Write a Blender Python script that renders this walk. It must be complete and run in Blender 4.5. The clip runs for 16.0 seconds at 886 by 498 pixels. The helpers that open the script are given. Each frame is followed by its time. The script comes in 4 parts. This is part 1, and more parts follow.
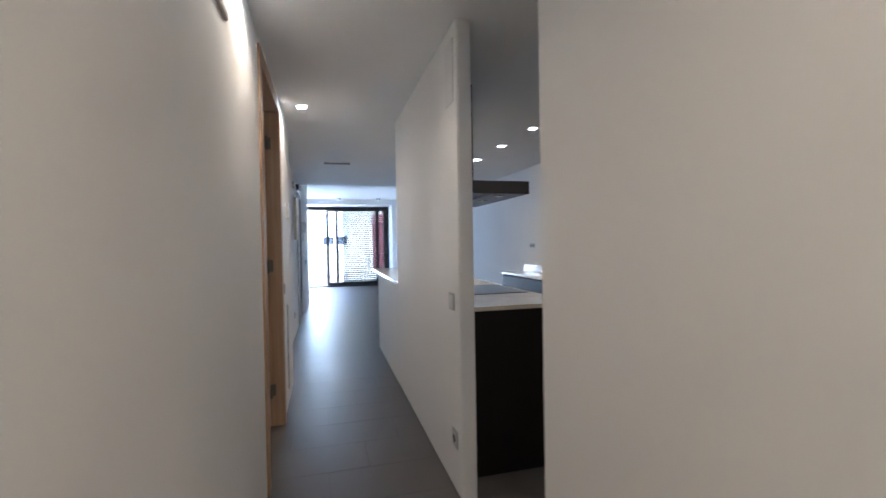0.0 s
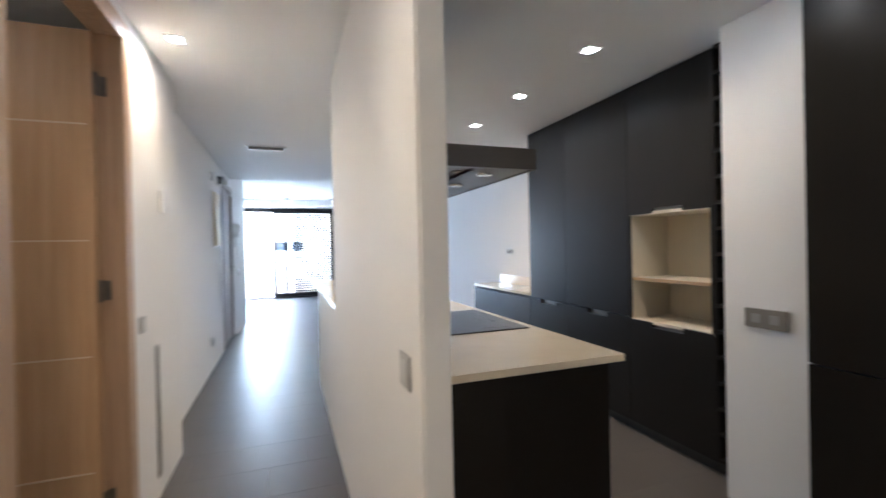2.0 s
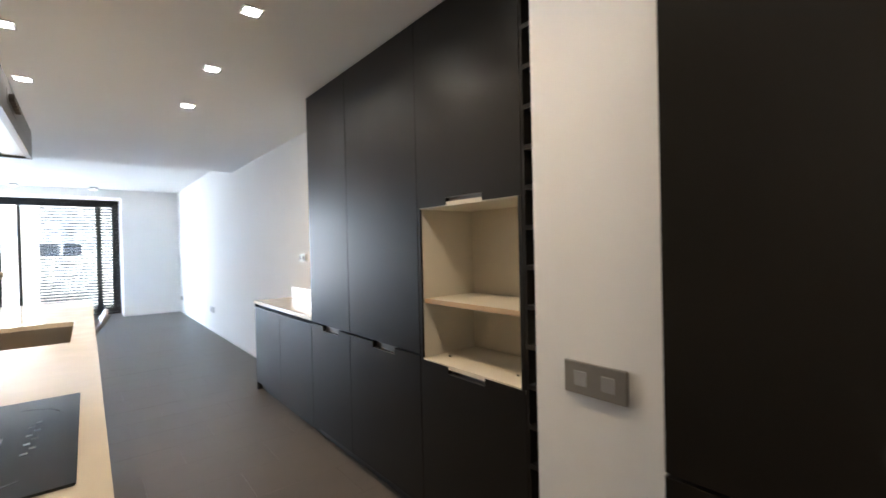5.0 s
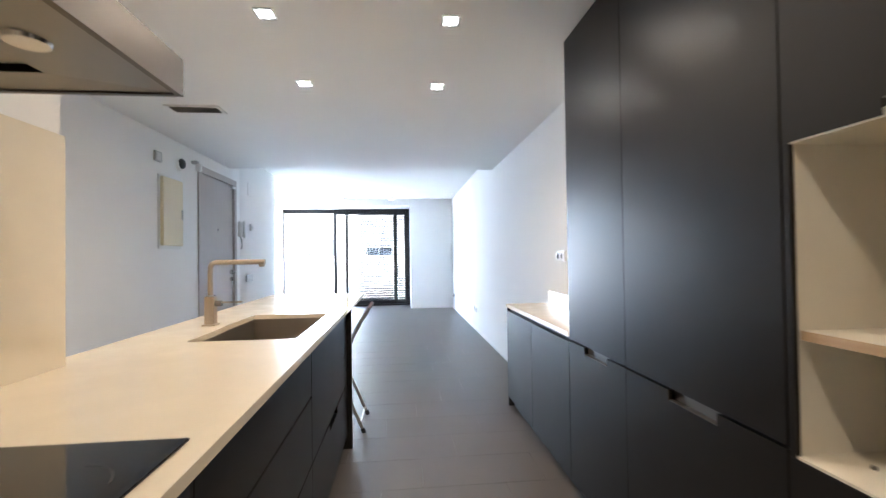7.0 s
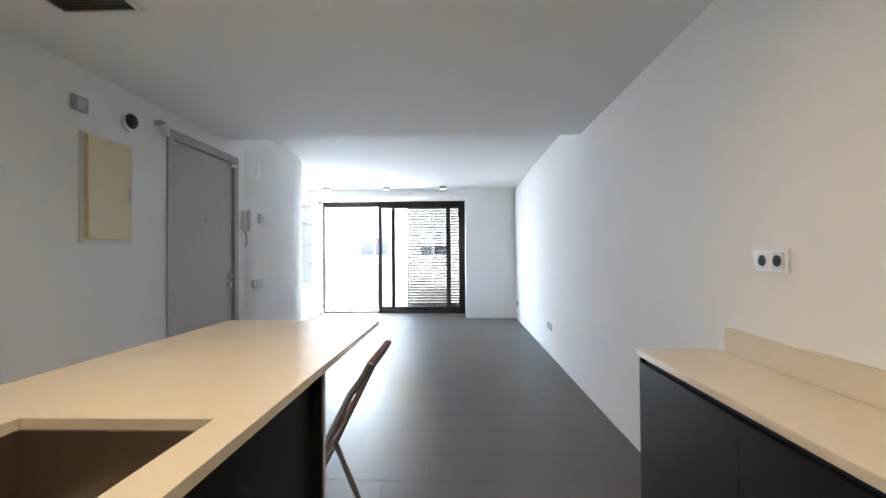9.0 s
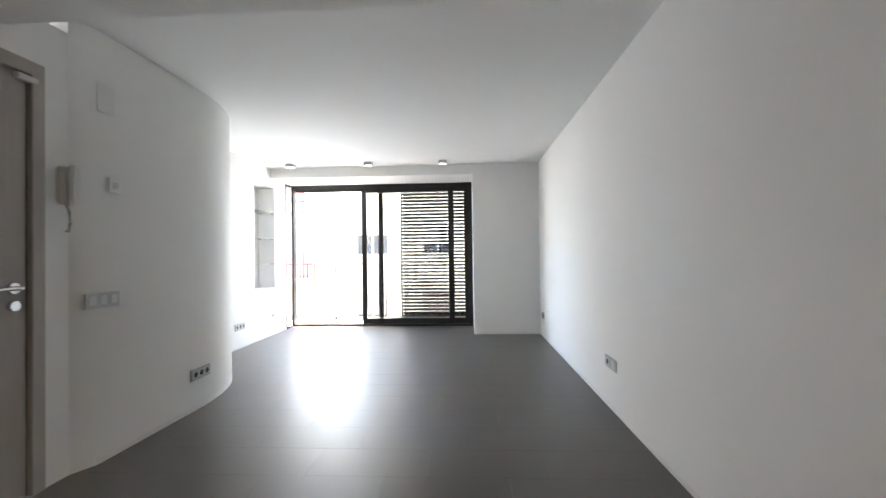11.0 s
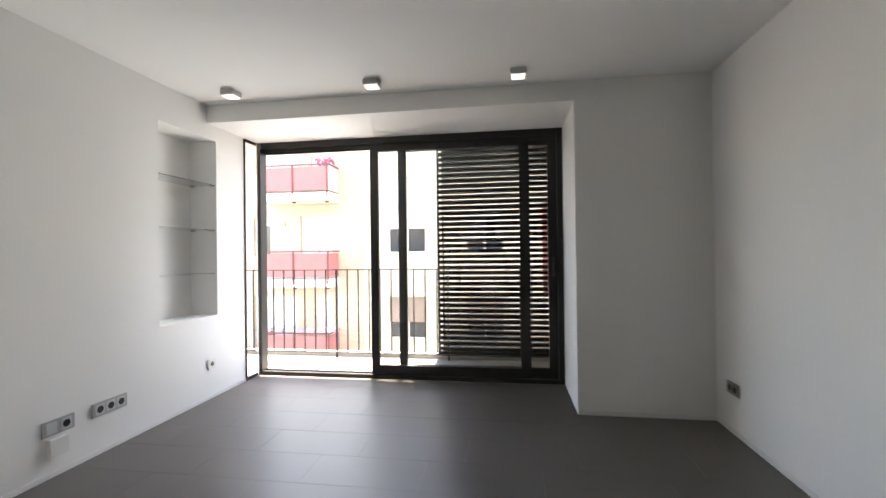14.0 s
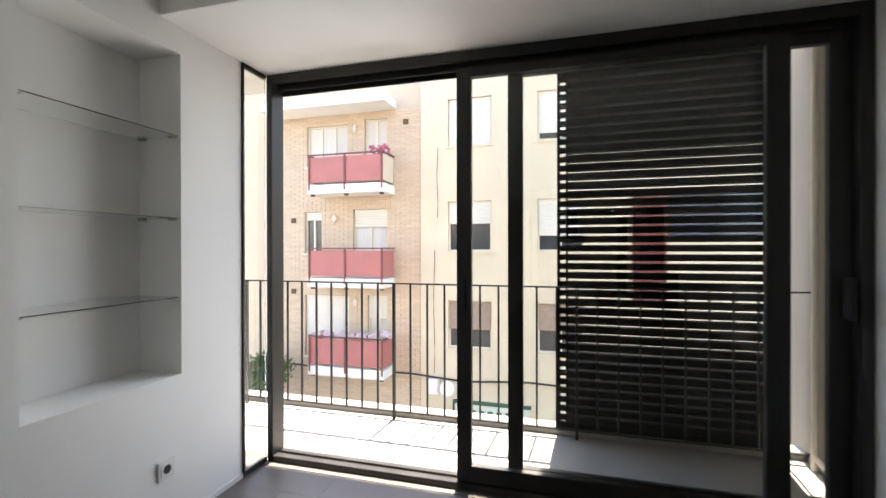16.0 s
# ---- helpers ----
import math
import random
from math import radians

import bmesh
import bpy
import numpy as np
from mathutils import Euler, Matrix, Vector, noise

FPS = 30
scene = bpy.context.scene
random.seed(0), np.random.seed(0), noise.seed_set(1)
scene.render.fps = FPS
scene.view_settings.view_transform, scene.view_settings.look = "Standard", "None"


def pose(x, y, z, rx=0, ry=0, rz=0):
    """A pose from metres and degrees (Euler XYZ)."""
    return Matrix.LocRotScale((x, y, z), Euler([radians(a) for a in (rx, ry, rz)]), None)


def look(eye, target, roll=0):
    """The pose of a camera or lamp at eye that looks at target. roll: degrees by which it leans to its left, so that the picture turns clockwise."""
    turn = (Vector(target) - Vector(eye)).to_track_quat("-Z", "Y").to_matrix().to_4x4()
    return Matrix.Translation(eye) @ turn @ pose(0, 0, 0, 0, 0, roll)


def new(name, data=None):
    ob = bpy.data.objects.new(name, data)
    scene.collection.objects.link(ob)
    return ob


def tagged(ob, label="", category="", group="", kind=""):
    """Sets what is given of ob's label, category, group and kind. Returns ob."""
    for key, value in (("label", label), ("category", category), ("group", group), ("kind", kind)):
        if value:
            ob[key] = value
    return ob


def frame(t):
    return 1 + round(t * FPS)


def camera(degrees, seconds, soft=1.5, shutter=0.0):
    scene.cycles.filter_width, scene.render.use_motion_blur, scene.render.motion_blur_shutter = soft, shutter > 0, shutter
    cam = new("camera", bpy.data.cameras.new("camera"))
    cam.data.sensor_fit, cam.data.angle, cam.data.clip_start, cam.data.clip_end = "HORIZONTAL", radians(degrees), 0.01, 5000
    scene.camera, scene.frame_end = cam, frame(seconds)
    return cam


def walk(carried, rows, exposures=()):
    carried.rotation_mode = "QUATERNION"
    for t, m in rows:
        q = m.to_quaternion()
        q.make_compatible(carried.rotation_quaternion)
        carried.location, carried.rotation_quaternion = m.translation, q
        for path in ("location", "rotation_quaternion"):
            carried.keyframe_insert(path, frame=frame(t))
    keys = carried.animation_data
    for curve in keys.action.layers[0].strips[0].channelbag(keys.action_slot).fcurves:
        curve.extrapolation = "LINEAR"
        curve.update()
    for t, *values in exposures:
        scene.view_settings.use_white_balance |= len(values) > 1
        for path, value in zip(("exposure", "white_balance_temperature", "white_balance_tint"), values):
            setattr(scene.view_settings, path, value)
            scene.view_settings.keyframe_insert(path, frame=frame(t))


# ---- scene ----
cam = camera(91.4, 16.0, shutter=0.4)
PATH = [
    (0, (-2.768, -1.931, 1.237), (-2.244, -0.001, 1.208), -1.0),
    (0.5, (-2.683, -1.589, 1.247), (-2.4, 0.391, 1.224), -1.1),
    (1, (-2.591, -1.286, 1.255), (-2.451, 0.709, 1.244), -0.9),
    (1.5, (-2.525, -1.006, 1.246), (-2.323, 0.984, 1.24), -1.0),
    (2, (-2.439, -0.909, 1.249), (-1.757, 0.971, 1.239), -1.2),
    (2.5, (-2.382, -0.783, 1.24), (-1.299, 0.899, 1.222), -1.1),
    (3, (-2.269, -0.613, 1.276), (-0.807, 0.751, 1.239), -0.9),
    (3.2, (-2.223, -0.567, 1.295), (-0.651, 0.668, 1.248), -0.8),
    (5.3, (-1.369, -0.131, 1.252), (-0.294, 1.556, 1.245), -1.5),
    (5.5, (-1.323, -0.067, 1.244), (-0.424, 1.719, 1.245), -1.6),
    (6, (-1.241, 0.061, 1.217), (-0.644, 1.97, 1.234), -1.5),
    (6.5, (-1.164, 0.225, 1.2), (-0.803, 2.192, 1.226), -1.3),
    (7, (-1.142, 0.495, 1.196), (-0.948, 2.485, 1.225), -0.8),
    (7.5, (-1.109, 0.819, 1.189), (-0.997, 2.816, 1.216), -0.8),
    (8, (-1.068, 1.189, 1.198), (-1.044, 3.188, 1.225), -0.7),
    (8.5, (-1.078, 1.598, 1.219), (-1.134, 3.597, 1.242), -0.5),
    (9, (-1.065, 2.024, 1.205), (-1.136, 4.023, 1.234), -0.4),
    (11.5, (-1.029, 4.505, 1.161), (-1.141, 6.501, 1.185), -0.8),
    (12, (-1.052, 4.991, 1.209), (-1.166, 6.988, 1.219), -0.7),
    (12.5, (-1.086, 5.534, 1.196), (-1.214, 7.53, 1.203), -0.7),
    (13, (-1.166, 6.024, 1.171), (-1.301, 8.019, 1.181), -0.7),
    (13.5, (-1.292, 6.52, 1.18), (-1.491, 8.51, 1.195), -0.7),
    (14, (-1.428, 7.007, 1.227), (-1.724, 8.985, 1.237), -0.7),
    (14.5, (-1.621, 7.45, 1.235), (-2.042, 9.405, 1.252), -0.6),
    (15, (-1.822, 7.899, 1.262), (-2.327, 9.834, 1.281), -0.5),
    (15.5, (-2.019, 8.363, 1.254), (-2.551, 10.291, 1.271), -0.5),
    (16, (-2.2, 8.806, 1.294), (-2.732, 10.734, 1.288), -0.1),
]

# ---- light and exposure ----
EXPOSURES = [(0, 5.38, 4980, 10), (.5, 5.5, 5080, 10), (1, 5.68, 5080, 10), (2, 6.2, 5250, 10), (2.5, 6.45, 5550, 10), (3, 6.5, 5850, 10), (3.2, 6.55, 5850, 10), (5.5, 6.17, 5850, 10),
             (6.5, 6.5, 5550, 10), (7, 6.45, 5550, 10), (8.5, 5.9, 5780, 10), (9, 5.75, 6050, 10), (11.5, 5.0, 6900, 12), (12.5, 4.5, 7150, 13),
             (13, 4.3, 7250, 14), (14, 3.85, 7300, 14), (15, 3.55, 7400, 15), (15.5, 3.25, 7300, 13), (16, 2.85, 7250, 12)]
walk(cam, [(t, look(e, g, r)) for t, e, g, r in PATH], EXPOSURES)

world = bpy.data.worlds.new("sky")
scene.world = world
world.use_nodes = True
wn = world.node_tree.nodes
sky = wn.new("ShaderNodeTexSky")
sky.sky_type = "NISHITA"
sky.sun_disc = False
SUN_EL, SUN_AZ = 68.0, 2.0
sky.sun_elevation, sky.sun_rotation = radians(SUN_EL), radians(SUN_AZ)
wn["Background"].inputs[1].default_value = 0.15
world.node_tree.links.new(sky.outputs[0], wn["Background"].inputs[0])

sun = new("sun", bpy.data.lights.new("sun", "SUN"))
sun.data.energy, sun.data.angle, sun.data.color = 5.0, radians(0.6), (1.0, 0.95, 0.88)
sun.matrix_world = look((0.03 * 40, 15 * 1.0, 40), (0, 0, 0))

# added area lamp in the open half of the window, boosts the sky light indoors
day = new("window_sky_fill", bpy.data.lights.new("window_sky_fill", "AREA"))
day.data.shape, day.data.size, day.data.size_y = "RECTANGLE", 1.06, 2.1
day.data.energy, day.data.color = 1.2, (0.77, 0.90, 1.0)
day.data.spread = radians(130)
day.matrix_world = look((-3.30, 11.03, 1.20), (-3.22, 10.0, 1.15))

LAMP_W = 0.34


def spot(x, y, z, watts, degrees=155.0, colour=(1.0, 0.72, 0.43)):
    ob = new("lamp_light", bpy.data.lights.new("lamp_light", "SPOT"))
    ob.data.energy, ob.data.spot_size, ob.data.spot_blend = watts, radians(degrees), 0.9
    ob.data.shadow_soft_size, ob.data.color = 0.03, colour
    ob.matrix_world = look((x, y, z), (x, y + 0.0001, z - 1))
    return ob


# ---- materials ----
def mat(name, colour, rough=0.5, metal=0.0, scale=6.0, var=0.06, bump=0.02, fine=180.0, rvar=0.06,
        each=0.0, island=0.0, coat=0.0, stretch=(1, 1, 1), emit=0.0):
    m = bpy.data.materials.new(name)
    m.use_nodes = True
    n, l = m.node_tree.nodes, m.node_tree.links
    b = n["Principled BSDF"]
    tc = n.new("ShaderNodeTexCoord")
    mp = n.new("ShaderNodeMapping")
    mp.inputs["Scale"].default_value = stretch
    l.new(tc.outputs["Object"], mp.inputs["Vector"])
    big, small = n.new("ShaderNodeTexNoise"), n.new("ShaderNodeTexNoise")
    big.inputs["Scale"].default_value, big.inputs["Detail"].default_value = scale, 5
    small.inputs["Scale"].default_value, small.inputs["Detail"].default_value = fine, 3
    l.new(mp.outputs[0], big.inputs["Vector"])
    l.new(mp.outputs[0], small.inputs["Vector"])
    mixn = n.new("ShaderNodeMath")
    mixn.operation = "MULTIPLY_ADD"
    mixn.inputs[1].default_value = 0.35
    l.new(small.outputs[0], mixn.inputs[0])
    l.new(big.outputs[0], mixn.inputs[2])
    last = mixn.outputs[0]
    if each or island:
        rnd = n.new("ShaderNodeObjectInfo").outputs["Random"] if each else n.new("ShaderNodeNewGeometry").outputs["Random Per Island"]
        ad = n.new("ShaderNodeMath")
        ad.operation = "MULTIPLY_ADD"
        ad.inputs[1].default_value = each or island
        l.new(rnd, ad.inputs[0])
        l.new(last, ad.inputs[2])
        last = ad.outputs[0]
    mr = n.new("ShaderNodeMapRange")
    mr.clamp = False
    mr.inputs["From Min"].default_value, mr.inputs["From Max"].default_value = 0.3, 1.05 + (each or island)
    mr.inputs["To Min"].default_value, mr.inputs["To Max"].default_value = 1 - var, 1 + var
    l.new(last, mr.inputs["Value"])
    sc = n.new("ShaderNodeVectorMath")
    sc.operation = "SCALE"
    sc.inputs[0].default_value = colour
    l.new(mr.outputs[0], sc.inputs["Scale"])
    l.new(sc.outputs[0], b.inputs["Base Color"])
    rr = n.new("ShaderNodeMapRange")
    rr.clamp = False
    rr.inputs["From Min"].default_value, rr.inputs["From Max"].default_value = 0.3, 0.7
    rr.inputs["To Min"].default_value, rr.inputs["To Max"].default_value = max(0.02, rough - rvar), min(1, rough + rvar)
    l.new(big.outputs[0], rr.inputs["Value"])
    l.new(rr.outputs[0], b.inputs["Roughness"])
    b.inputs["Metallic"].default_value = metal
    b.inputs["Coat Weight"].default_value = coat
    if bump:
        bp = n.new("ShaderNodeBump")
        bp.inputs["Strength"].default_value, bp.inputs["Distance"].default_value = bump, 0.01
        l.new(mixn.outputs[0], bp.inputs["Height"])
        l.new(bp.outputs[0], b.inputs["Normal"])
    if emit:
        b.inputs["Emission Color"].default_value = (*colour, 1)
        b.inputs["Emission Strength"].default_value = emit
    return m


def wood(name, dark, light, axis=2, scale=2.2, rough=0.45):
    m = mat(name, light, rough, scale=4, var=0.08, bump=0.03)
    n, l = m.node_tree.nodes, m.node_tree.links
    tc, mp, no = n.new("ShaderNodeTexCoord"), n.new("ShaderNodeMapping"), n.new("ShaderNodeTexNoise")
    s = [22.0, 22.0, 22.0]
    s[axis] = 0.9
    mp.inputs["Scale"].default_value = s
    no.inputs["Scale"].default_value, no.inputs["Detail"].default_value, no.inputs["Distortion"].default_value = scale, 6, 0.8
    ra = n.new("ShaderNodeValToRGB")
    ra.color_ramp.elements[0].position, ra.color_ramp.elements[1].position = 0.3, 0.7
    ra.color_ramp.elements[0].color, ra.color_ramp.elements[1].color = (*dark, 1), (*light, 1)
    l.new(tc.outputs["Object"], mp.inputs["Vector"])
    l.new(mp.outputs[0], no.inputs["Vector"])
    l.new(no.outputs[0], ra.inputs[0])
    l.new(ra.outputs[0], n["Principled BSDF"].inputs["Base Color"])
    return m


def glass(name, tint=(1, 1, 1), rough=0.0):
    m = bpy.data.materials.new(name)
    m.use_nodes = True
    b = m.node_tree.nodes["Principled BSDF"]
    b.inputs["Base Color"].default_value = (*tint, 1)
    b.inputs["Transmission Weight"].default_value = 1
    b.inputs["Roughness"].default_value = rough
    b.inputs["IOR"].default_value = 1.45
    return m


def glow(name, colour, strength):
    m = bpy.data.materials.new(name)
    m.use_nodes = True
    b = m.node_tree.nodes["Principled BSDF"]
    b.inputs["Base Color"].default_value = (0.8, 0.8, 0.8, 1)
    b.inputs["Emission Color"].default_value = (*colour, 1)
    b.inputs["Emission Strength"].default_value = strength
    return m


M_WALL = mat("white_wall_paint", (0.865, 0.852, 0.832), 0.75, scale=1.3, var=0.025, bump=0.035, fine=320)
M_CEIL = mat("ceiling_paint", (0.86, 0.855, 0.845), 0.85, scale=1.0, var=0.02, bump=0.02, fine=260)
M_TRIM = mat("white_trim", (0.80, 0.79, 0.77), 0.4, var=0.02, bump=0.01)
M_TILE = bpy.data.materials.new("slate_grey_tile")
M_TILE.use_nodes = True


def tile_nodes():
    n, l = M_TILE.node_tree.nodes, M_TILE.node_tree.links
    b, geo, oi = n["Principled BSDF"], n.new("ShaderNodeNewGeometry"), n.new("ShaderNodeObjectInfo")
    b.inputs["Specular IOR Level"].default_value = 0.38
    noi = n.new("ShaderNodeTexNoise")
    noi.inputs["Scale"].default_value, noi.inputs["Detail"].default_value = 2.3, 8
    l.new(geo.outputs["Position"], noi.inputs["Vector"])
    ad = n.new("ShaderNodeMath")
    ad.operation = "MULTIPLY_ADD"
    ad.inputs[1].default_value = 0.10
    l.new(oi.outputs["Random"], ad.inputs[0])
    l.new(noi.outputs[0], ad.inputs[2])
    ramp = n.new("ShaderNodeValToRGB")
    ramp.color_ramp.elements[0].position, ramp.color_ramp.elements[1].position = 0.25, 0.95
    ramp.color_ramp.elements[0].color, ramp.color_ramp.elements[1].color = (0.098, 0.087, 0.078, 1), (0.132, 0.118, 0.106, 1)
    l.new(ad.outputs[0], ramp.inputs[0])
    l.new(ramp.outputs[0], b.inputs["Base Color"])
    ro = n.new("ShaderNodeMath")
    ro.operation = "MULTIPLY_ADD"
    ro.inputs[1].default_value, ro.inputs[2].default_value = 0.08, 0.355
    l.new(noi.outputs[0], ro.inputs[0])
    l.new(ro.outputs[0], b.inputs["Roughness"])


tile_nodes()
M_GROUT = mat("grey_grout", (0.075, 0.068, 0.062), 0.7, bump=0.05)
M_QUARTZ = mat("cream_quartz", (0.77, 0.68, 0.525), 0.13, scale=9, var=0.035, bump=0.004, fine=420, rvar=0.05)
M_DARK = mat("anthracite_laminate", (0.0150, 0.0125, 0.0097), 0.36, scale=2.0, var=0.12, bump=0.008, fine=500, rvar=0.02, stretch=(1, 1, 0.35))
M_DARK.node_tree.nodes["Principled BSDF"].inputs["Specular IOR Level"].default_value = 0.19
M_DARKIN = mat("black_cabinet_inside", (0.012, 0.012, 0.012), 0.7, var=0.1)
M_CREAM = mat("cream_melamine", (0.68, 0.62, 0.50), 0.42, scale=3, var=0.03, bump=0.008)
M_EDGE = wood("beech_edge", (0.42, 0.28, 0.15), (0.56, 0.40, 0.24), axis=1)
M_OAK = wood("oak_veneer", (0.50, 0.31, 0.16), (0.61, 0.40, 0.225), axis=2)
M_OAKFRAME = wood("oak_frame", (0.41, 0.27, 0.165), (0.52, 0.36, 0.23), axis=2)
M_INLAY = mat("pale_inlay", (0.75, 0.62, 0.45), 0.4)
M_GREYDOOR = wood("grey_oak_door", (0.415, 0.372, 0.342), (0.45, 0.405, 0.375), axis=2, rough=0.5)
# same hood steel twice: lighter for the bright underside, darker for the dimly reflecting front
M_STEEL = mat("brushed_steel_lit", (0.235, 0.225, 0.21), 0.32, 1.0, scale=2, var=0.05, bump=0.006, fine=120, rvar=0.03, stretch=(1, 0.06, 1))
M_STEEL_SHADED = mat("brushed_steel_shaded", (0.105, 0.092, 0.078), 0.33, 1.0, scale=3, var=0.06, bump=0.012, fine=90, rvar=0.02, stretch=(1, 0.08, 12))
M_PLINTH = mat("dark_satin_plinth", (0.055, 0.05, 0.045), 0.38, 0.5, var=0.05, bump=0.01)
M_GRIP = mat("satin_grip_metal", (0.20, 0.185, 0.17), 0.48, 1.0, var=0.05, bump=0.004)
M_BRONZE = mat("worn_threshold_metal", (0.17, 0.155, 0.14), 0.45, 0.4, scale=9, var=0.2, bump=0.02)
M_CHROME = mat("satin_chrome", (0.62, 0.61, 0.60), 0.18, 1.0, var=0.03, bump=0)
M_TAP = mat("champagne_tap", (0.44, 0.36, 0.27), 0.40, 0.4, var=0.03, bump=0.004)
M_SINK = mat("sink_steel", (0.36, 0.32, 0.27), 0.38, 1.0, scale=4, var=0.08, bump=0.02)
M_HOB = mat("black_ceramic_hob", (0.010, 0.011, 0.013), 0.07, scale=12, var=0.3, bump=0.0, rvar=0.04)
M_HOBMARK = mat("grey_hob_print", (0.038, 0.038, 0.038), 0.35)
M_ALU = mat("dark_bronze_aluminium", (0.030, 0.028, 0.027), 0.38, 0.3, var=0.12, bump=0.01)
M_SLAT = mat("dark_shutter_slat", (0.006, 0.0062, 0.0062), 0.65, 0.0, var=0.15, bump=0.02)
M_SLAT.node_tree.nodes["Principled BSDF"].inputs["Specular IOR Level"].default_value = 0.15
M_RAIL = mat("black_railing_iron", (0.028, 0.026, 0.024), 0.5, 0.3, var=0.2, bump=0.05)
M_PLASTIC = mat("white_plastic", (0.78, 0.77, 0.74), 0.35, var=0.02, bump=0)
M_GREYPLATE = mat("grey_metal_plate", (0.33, 0.31, 0.28), 0.35, 0.4, var=0.05, bump=0.01)
M_SILVER = mat("silver_plate", (0.45, 0.45, 0.45), 0.35, 0.3, var=0.04, bump=0)
M_BLACK = mat("black_plastic", (0.015, 0.015, 0.015), 0.4, var=0.1, bump=0)
M_BOX = mat("cream_panel_box", (0.74, 0.64, 0.42), 0.45, var=0.03, bump=0.01)
M_GLASS = glass("clear_glass", (0.97, 0.99, 0.985))
M_SHELF = glass("green_edge_glass", (0.985, 0.997, 0.992))
M_CLOTH = mat("white_cotton_cloth", (0.74, 0.70, 0.62), 0.9, scale=14, var=0.08, bump=0.25)
M_CHAIRT = mat("chair_tube", (0.40, 0.36, 0.32), 0.32, 0.8, var=0.08)
M_CHAIRW = wood("reddish_chair_wood", (0.17, 0.06, 0.03), (0.28, 0.11, 0.06), axis=1)
M_BULB = glow("lamp_glow", (1.0, 0.92, 0.80), 2.0)
M_LED = glow("ceiling_lamp_glow", (1.0, 0.97, 0.92), 0.12)
M_CONC = mat("balcony_stone", (0.26, 0.252, 0.24), 0.8, scale=4, var=0.1, bump=0.15)
M_RENDER = mat("facade_render", (0.32, 0.27, 0.21), 0.9, scale=1.2, var=0.09, bump=0.1, fine=60)
M_BEIGE = mat("yellow_beige_stucco", (0.61, 0.53, 0.395), 0.92, scale=0.8, var=0.09, bump=0.12, fine=40)
M_BRICK = mat("tan_brick", (0.59, 0.46, 0.34), 0.9, scale=2.0, var=0.14, bump=0.15, island=0.8)
M_BRICK_SINGLE = mat("tan_single_brick", (0.59, 0.46, 0.34), 0.9, scale=2.0, var=0.14, bump=0.15, each=0.8)
M_MORTAR = mat("pale_mortar", (0.52, 0.43, 0.33), 0.95, bump=0.1)
M_RED = mat("red_balcony_panel", (0.42, 0.15, 0.135), 0.6, scale=1.5, var=0.16, bump=0.03)
M_REDRAIL = mat("dark_red_metal", (0.17, 0.05, 0.045), 0.5, var=0.1)
M_WHITE = mat("white_slab_paint", (0.72, 0.69, 0.63), 0.8, scale=2, var=0.07, bump=0.05)
M_PVC = mat("window_frame_paint", (0.66, 0.60, 0.50), 0.5, var=0.04)
M_WOODBLIND = mat("weathered_brown_blind", (0.33, 0.25, 0.20), 0.8, scale=5, var=0.2, bump=0.08)
M_BLIND = mat("roller_blind", (0.66, 0.63, 0.57), 0.7, scale=3, var=0.05, bump=0.05)
M_PANE = mat("dark_window_pane", (0.05, 0.055, 0.06), 0.08, var=0.2, bump=0.0)
M_CURTAIN = mat("net_curtain", (0.62, 0.60, 0.56), 0.9, scale=8, var=0.12, bump=0.2, stretch=(8, 1, 0.3))
M_ASPH = mat("asphalt", (0.11, 0.108, 0.105), 0.9, scale=1.0, var=0.2, bump=0.2, fine=60)
M_PAVE = mat("pavement_slabs", (0.42, 0.40, 0.37), 0.9, scale=2, var=0.1, bump=0.15)
M_LEAF = mat("green_leaf", (0.055, 0.10, 0.03), 0.6, var=0.4, scale=4, island=0.6)
M_BARK = mat("brown_bark", (0.12, 0.08, 0.05), 0.9, bump=0.4)
# red tint reflected in the sliding window, painted on a panel across the street
M_RED_REFLECTION = mat("red_reflection_tint", (0.13, 0.035, 0.03), 0.85, scale=1.4, var=0.1, bump=0.1)
# blue tint reflected in the sliding window, painted on panes across the street
M_BLUE_REFLECTION = mat("dark_blue_reflection_tint", (0.03, 0.045, 0.08), 0.15, var=0.2, bump=0)
M_SIGN = mat("pale_sign_board", (0.58, 0.62, 0.55), 0.6, var=0.04)
M_GREEN = mat("dark_green_frame", (0.03, 0.08, 0.05), 0.5)
M_PINK = mat("pink_flowers", (0.45, 0.13, 0.18), 0.7, var=0.3, island=0.5)
M_LAUNDRY = mat("coloured_laundry", (0.50, 0.40, 0.42), 0.9, scale=9, var=0.5, bump=0.2)


# ---- mesh helpers ----
def mesh_ob(name, bm, material, parent=None, label=""):
    me = bpy.data.meshes.new(name)
    bm.to_mesh(me)
    bm.free()
    me.materials.append(material)
    ob = new(name, me)
    if parent:
        ob.parent = parent
    if label:
        ob["label"] = label
    return ob


part = mesh_ob


def add_box(bm, x0, x1, y0, y1, z0, z1, bevel=0.0):
    vs = bmesh.ops.create_cube(bm, size=1.0)["verts"]
    bmesh.ops.scale(bm, vec=(x1 - x0, y1 - y0, z1 - z0), verts=vs)
    bmesh.ops.translate(bm, vec=((x0 + x1) / 2, (y0 + y1) / 2, (z0 + z1) / 2), verts=vs)
    if bevel:
        es = list({e for v in vs for e in v.link_edges})
        bmesh.ops.bevel(bm, geom=es, offset=bevel, segments=2, affect="EDGES", clamp_overlap=True)
    return bm


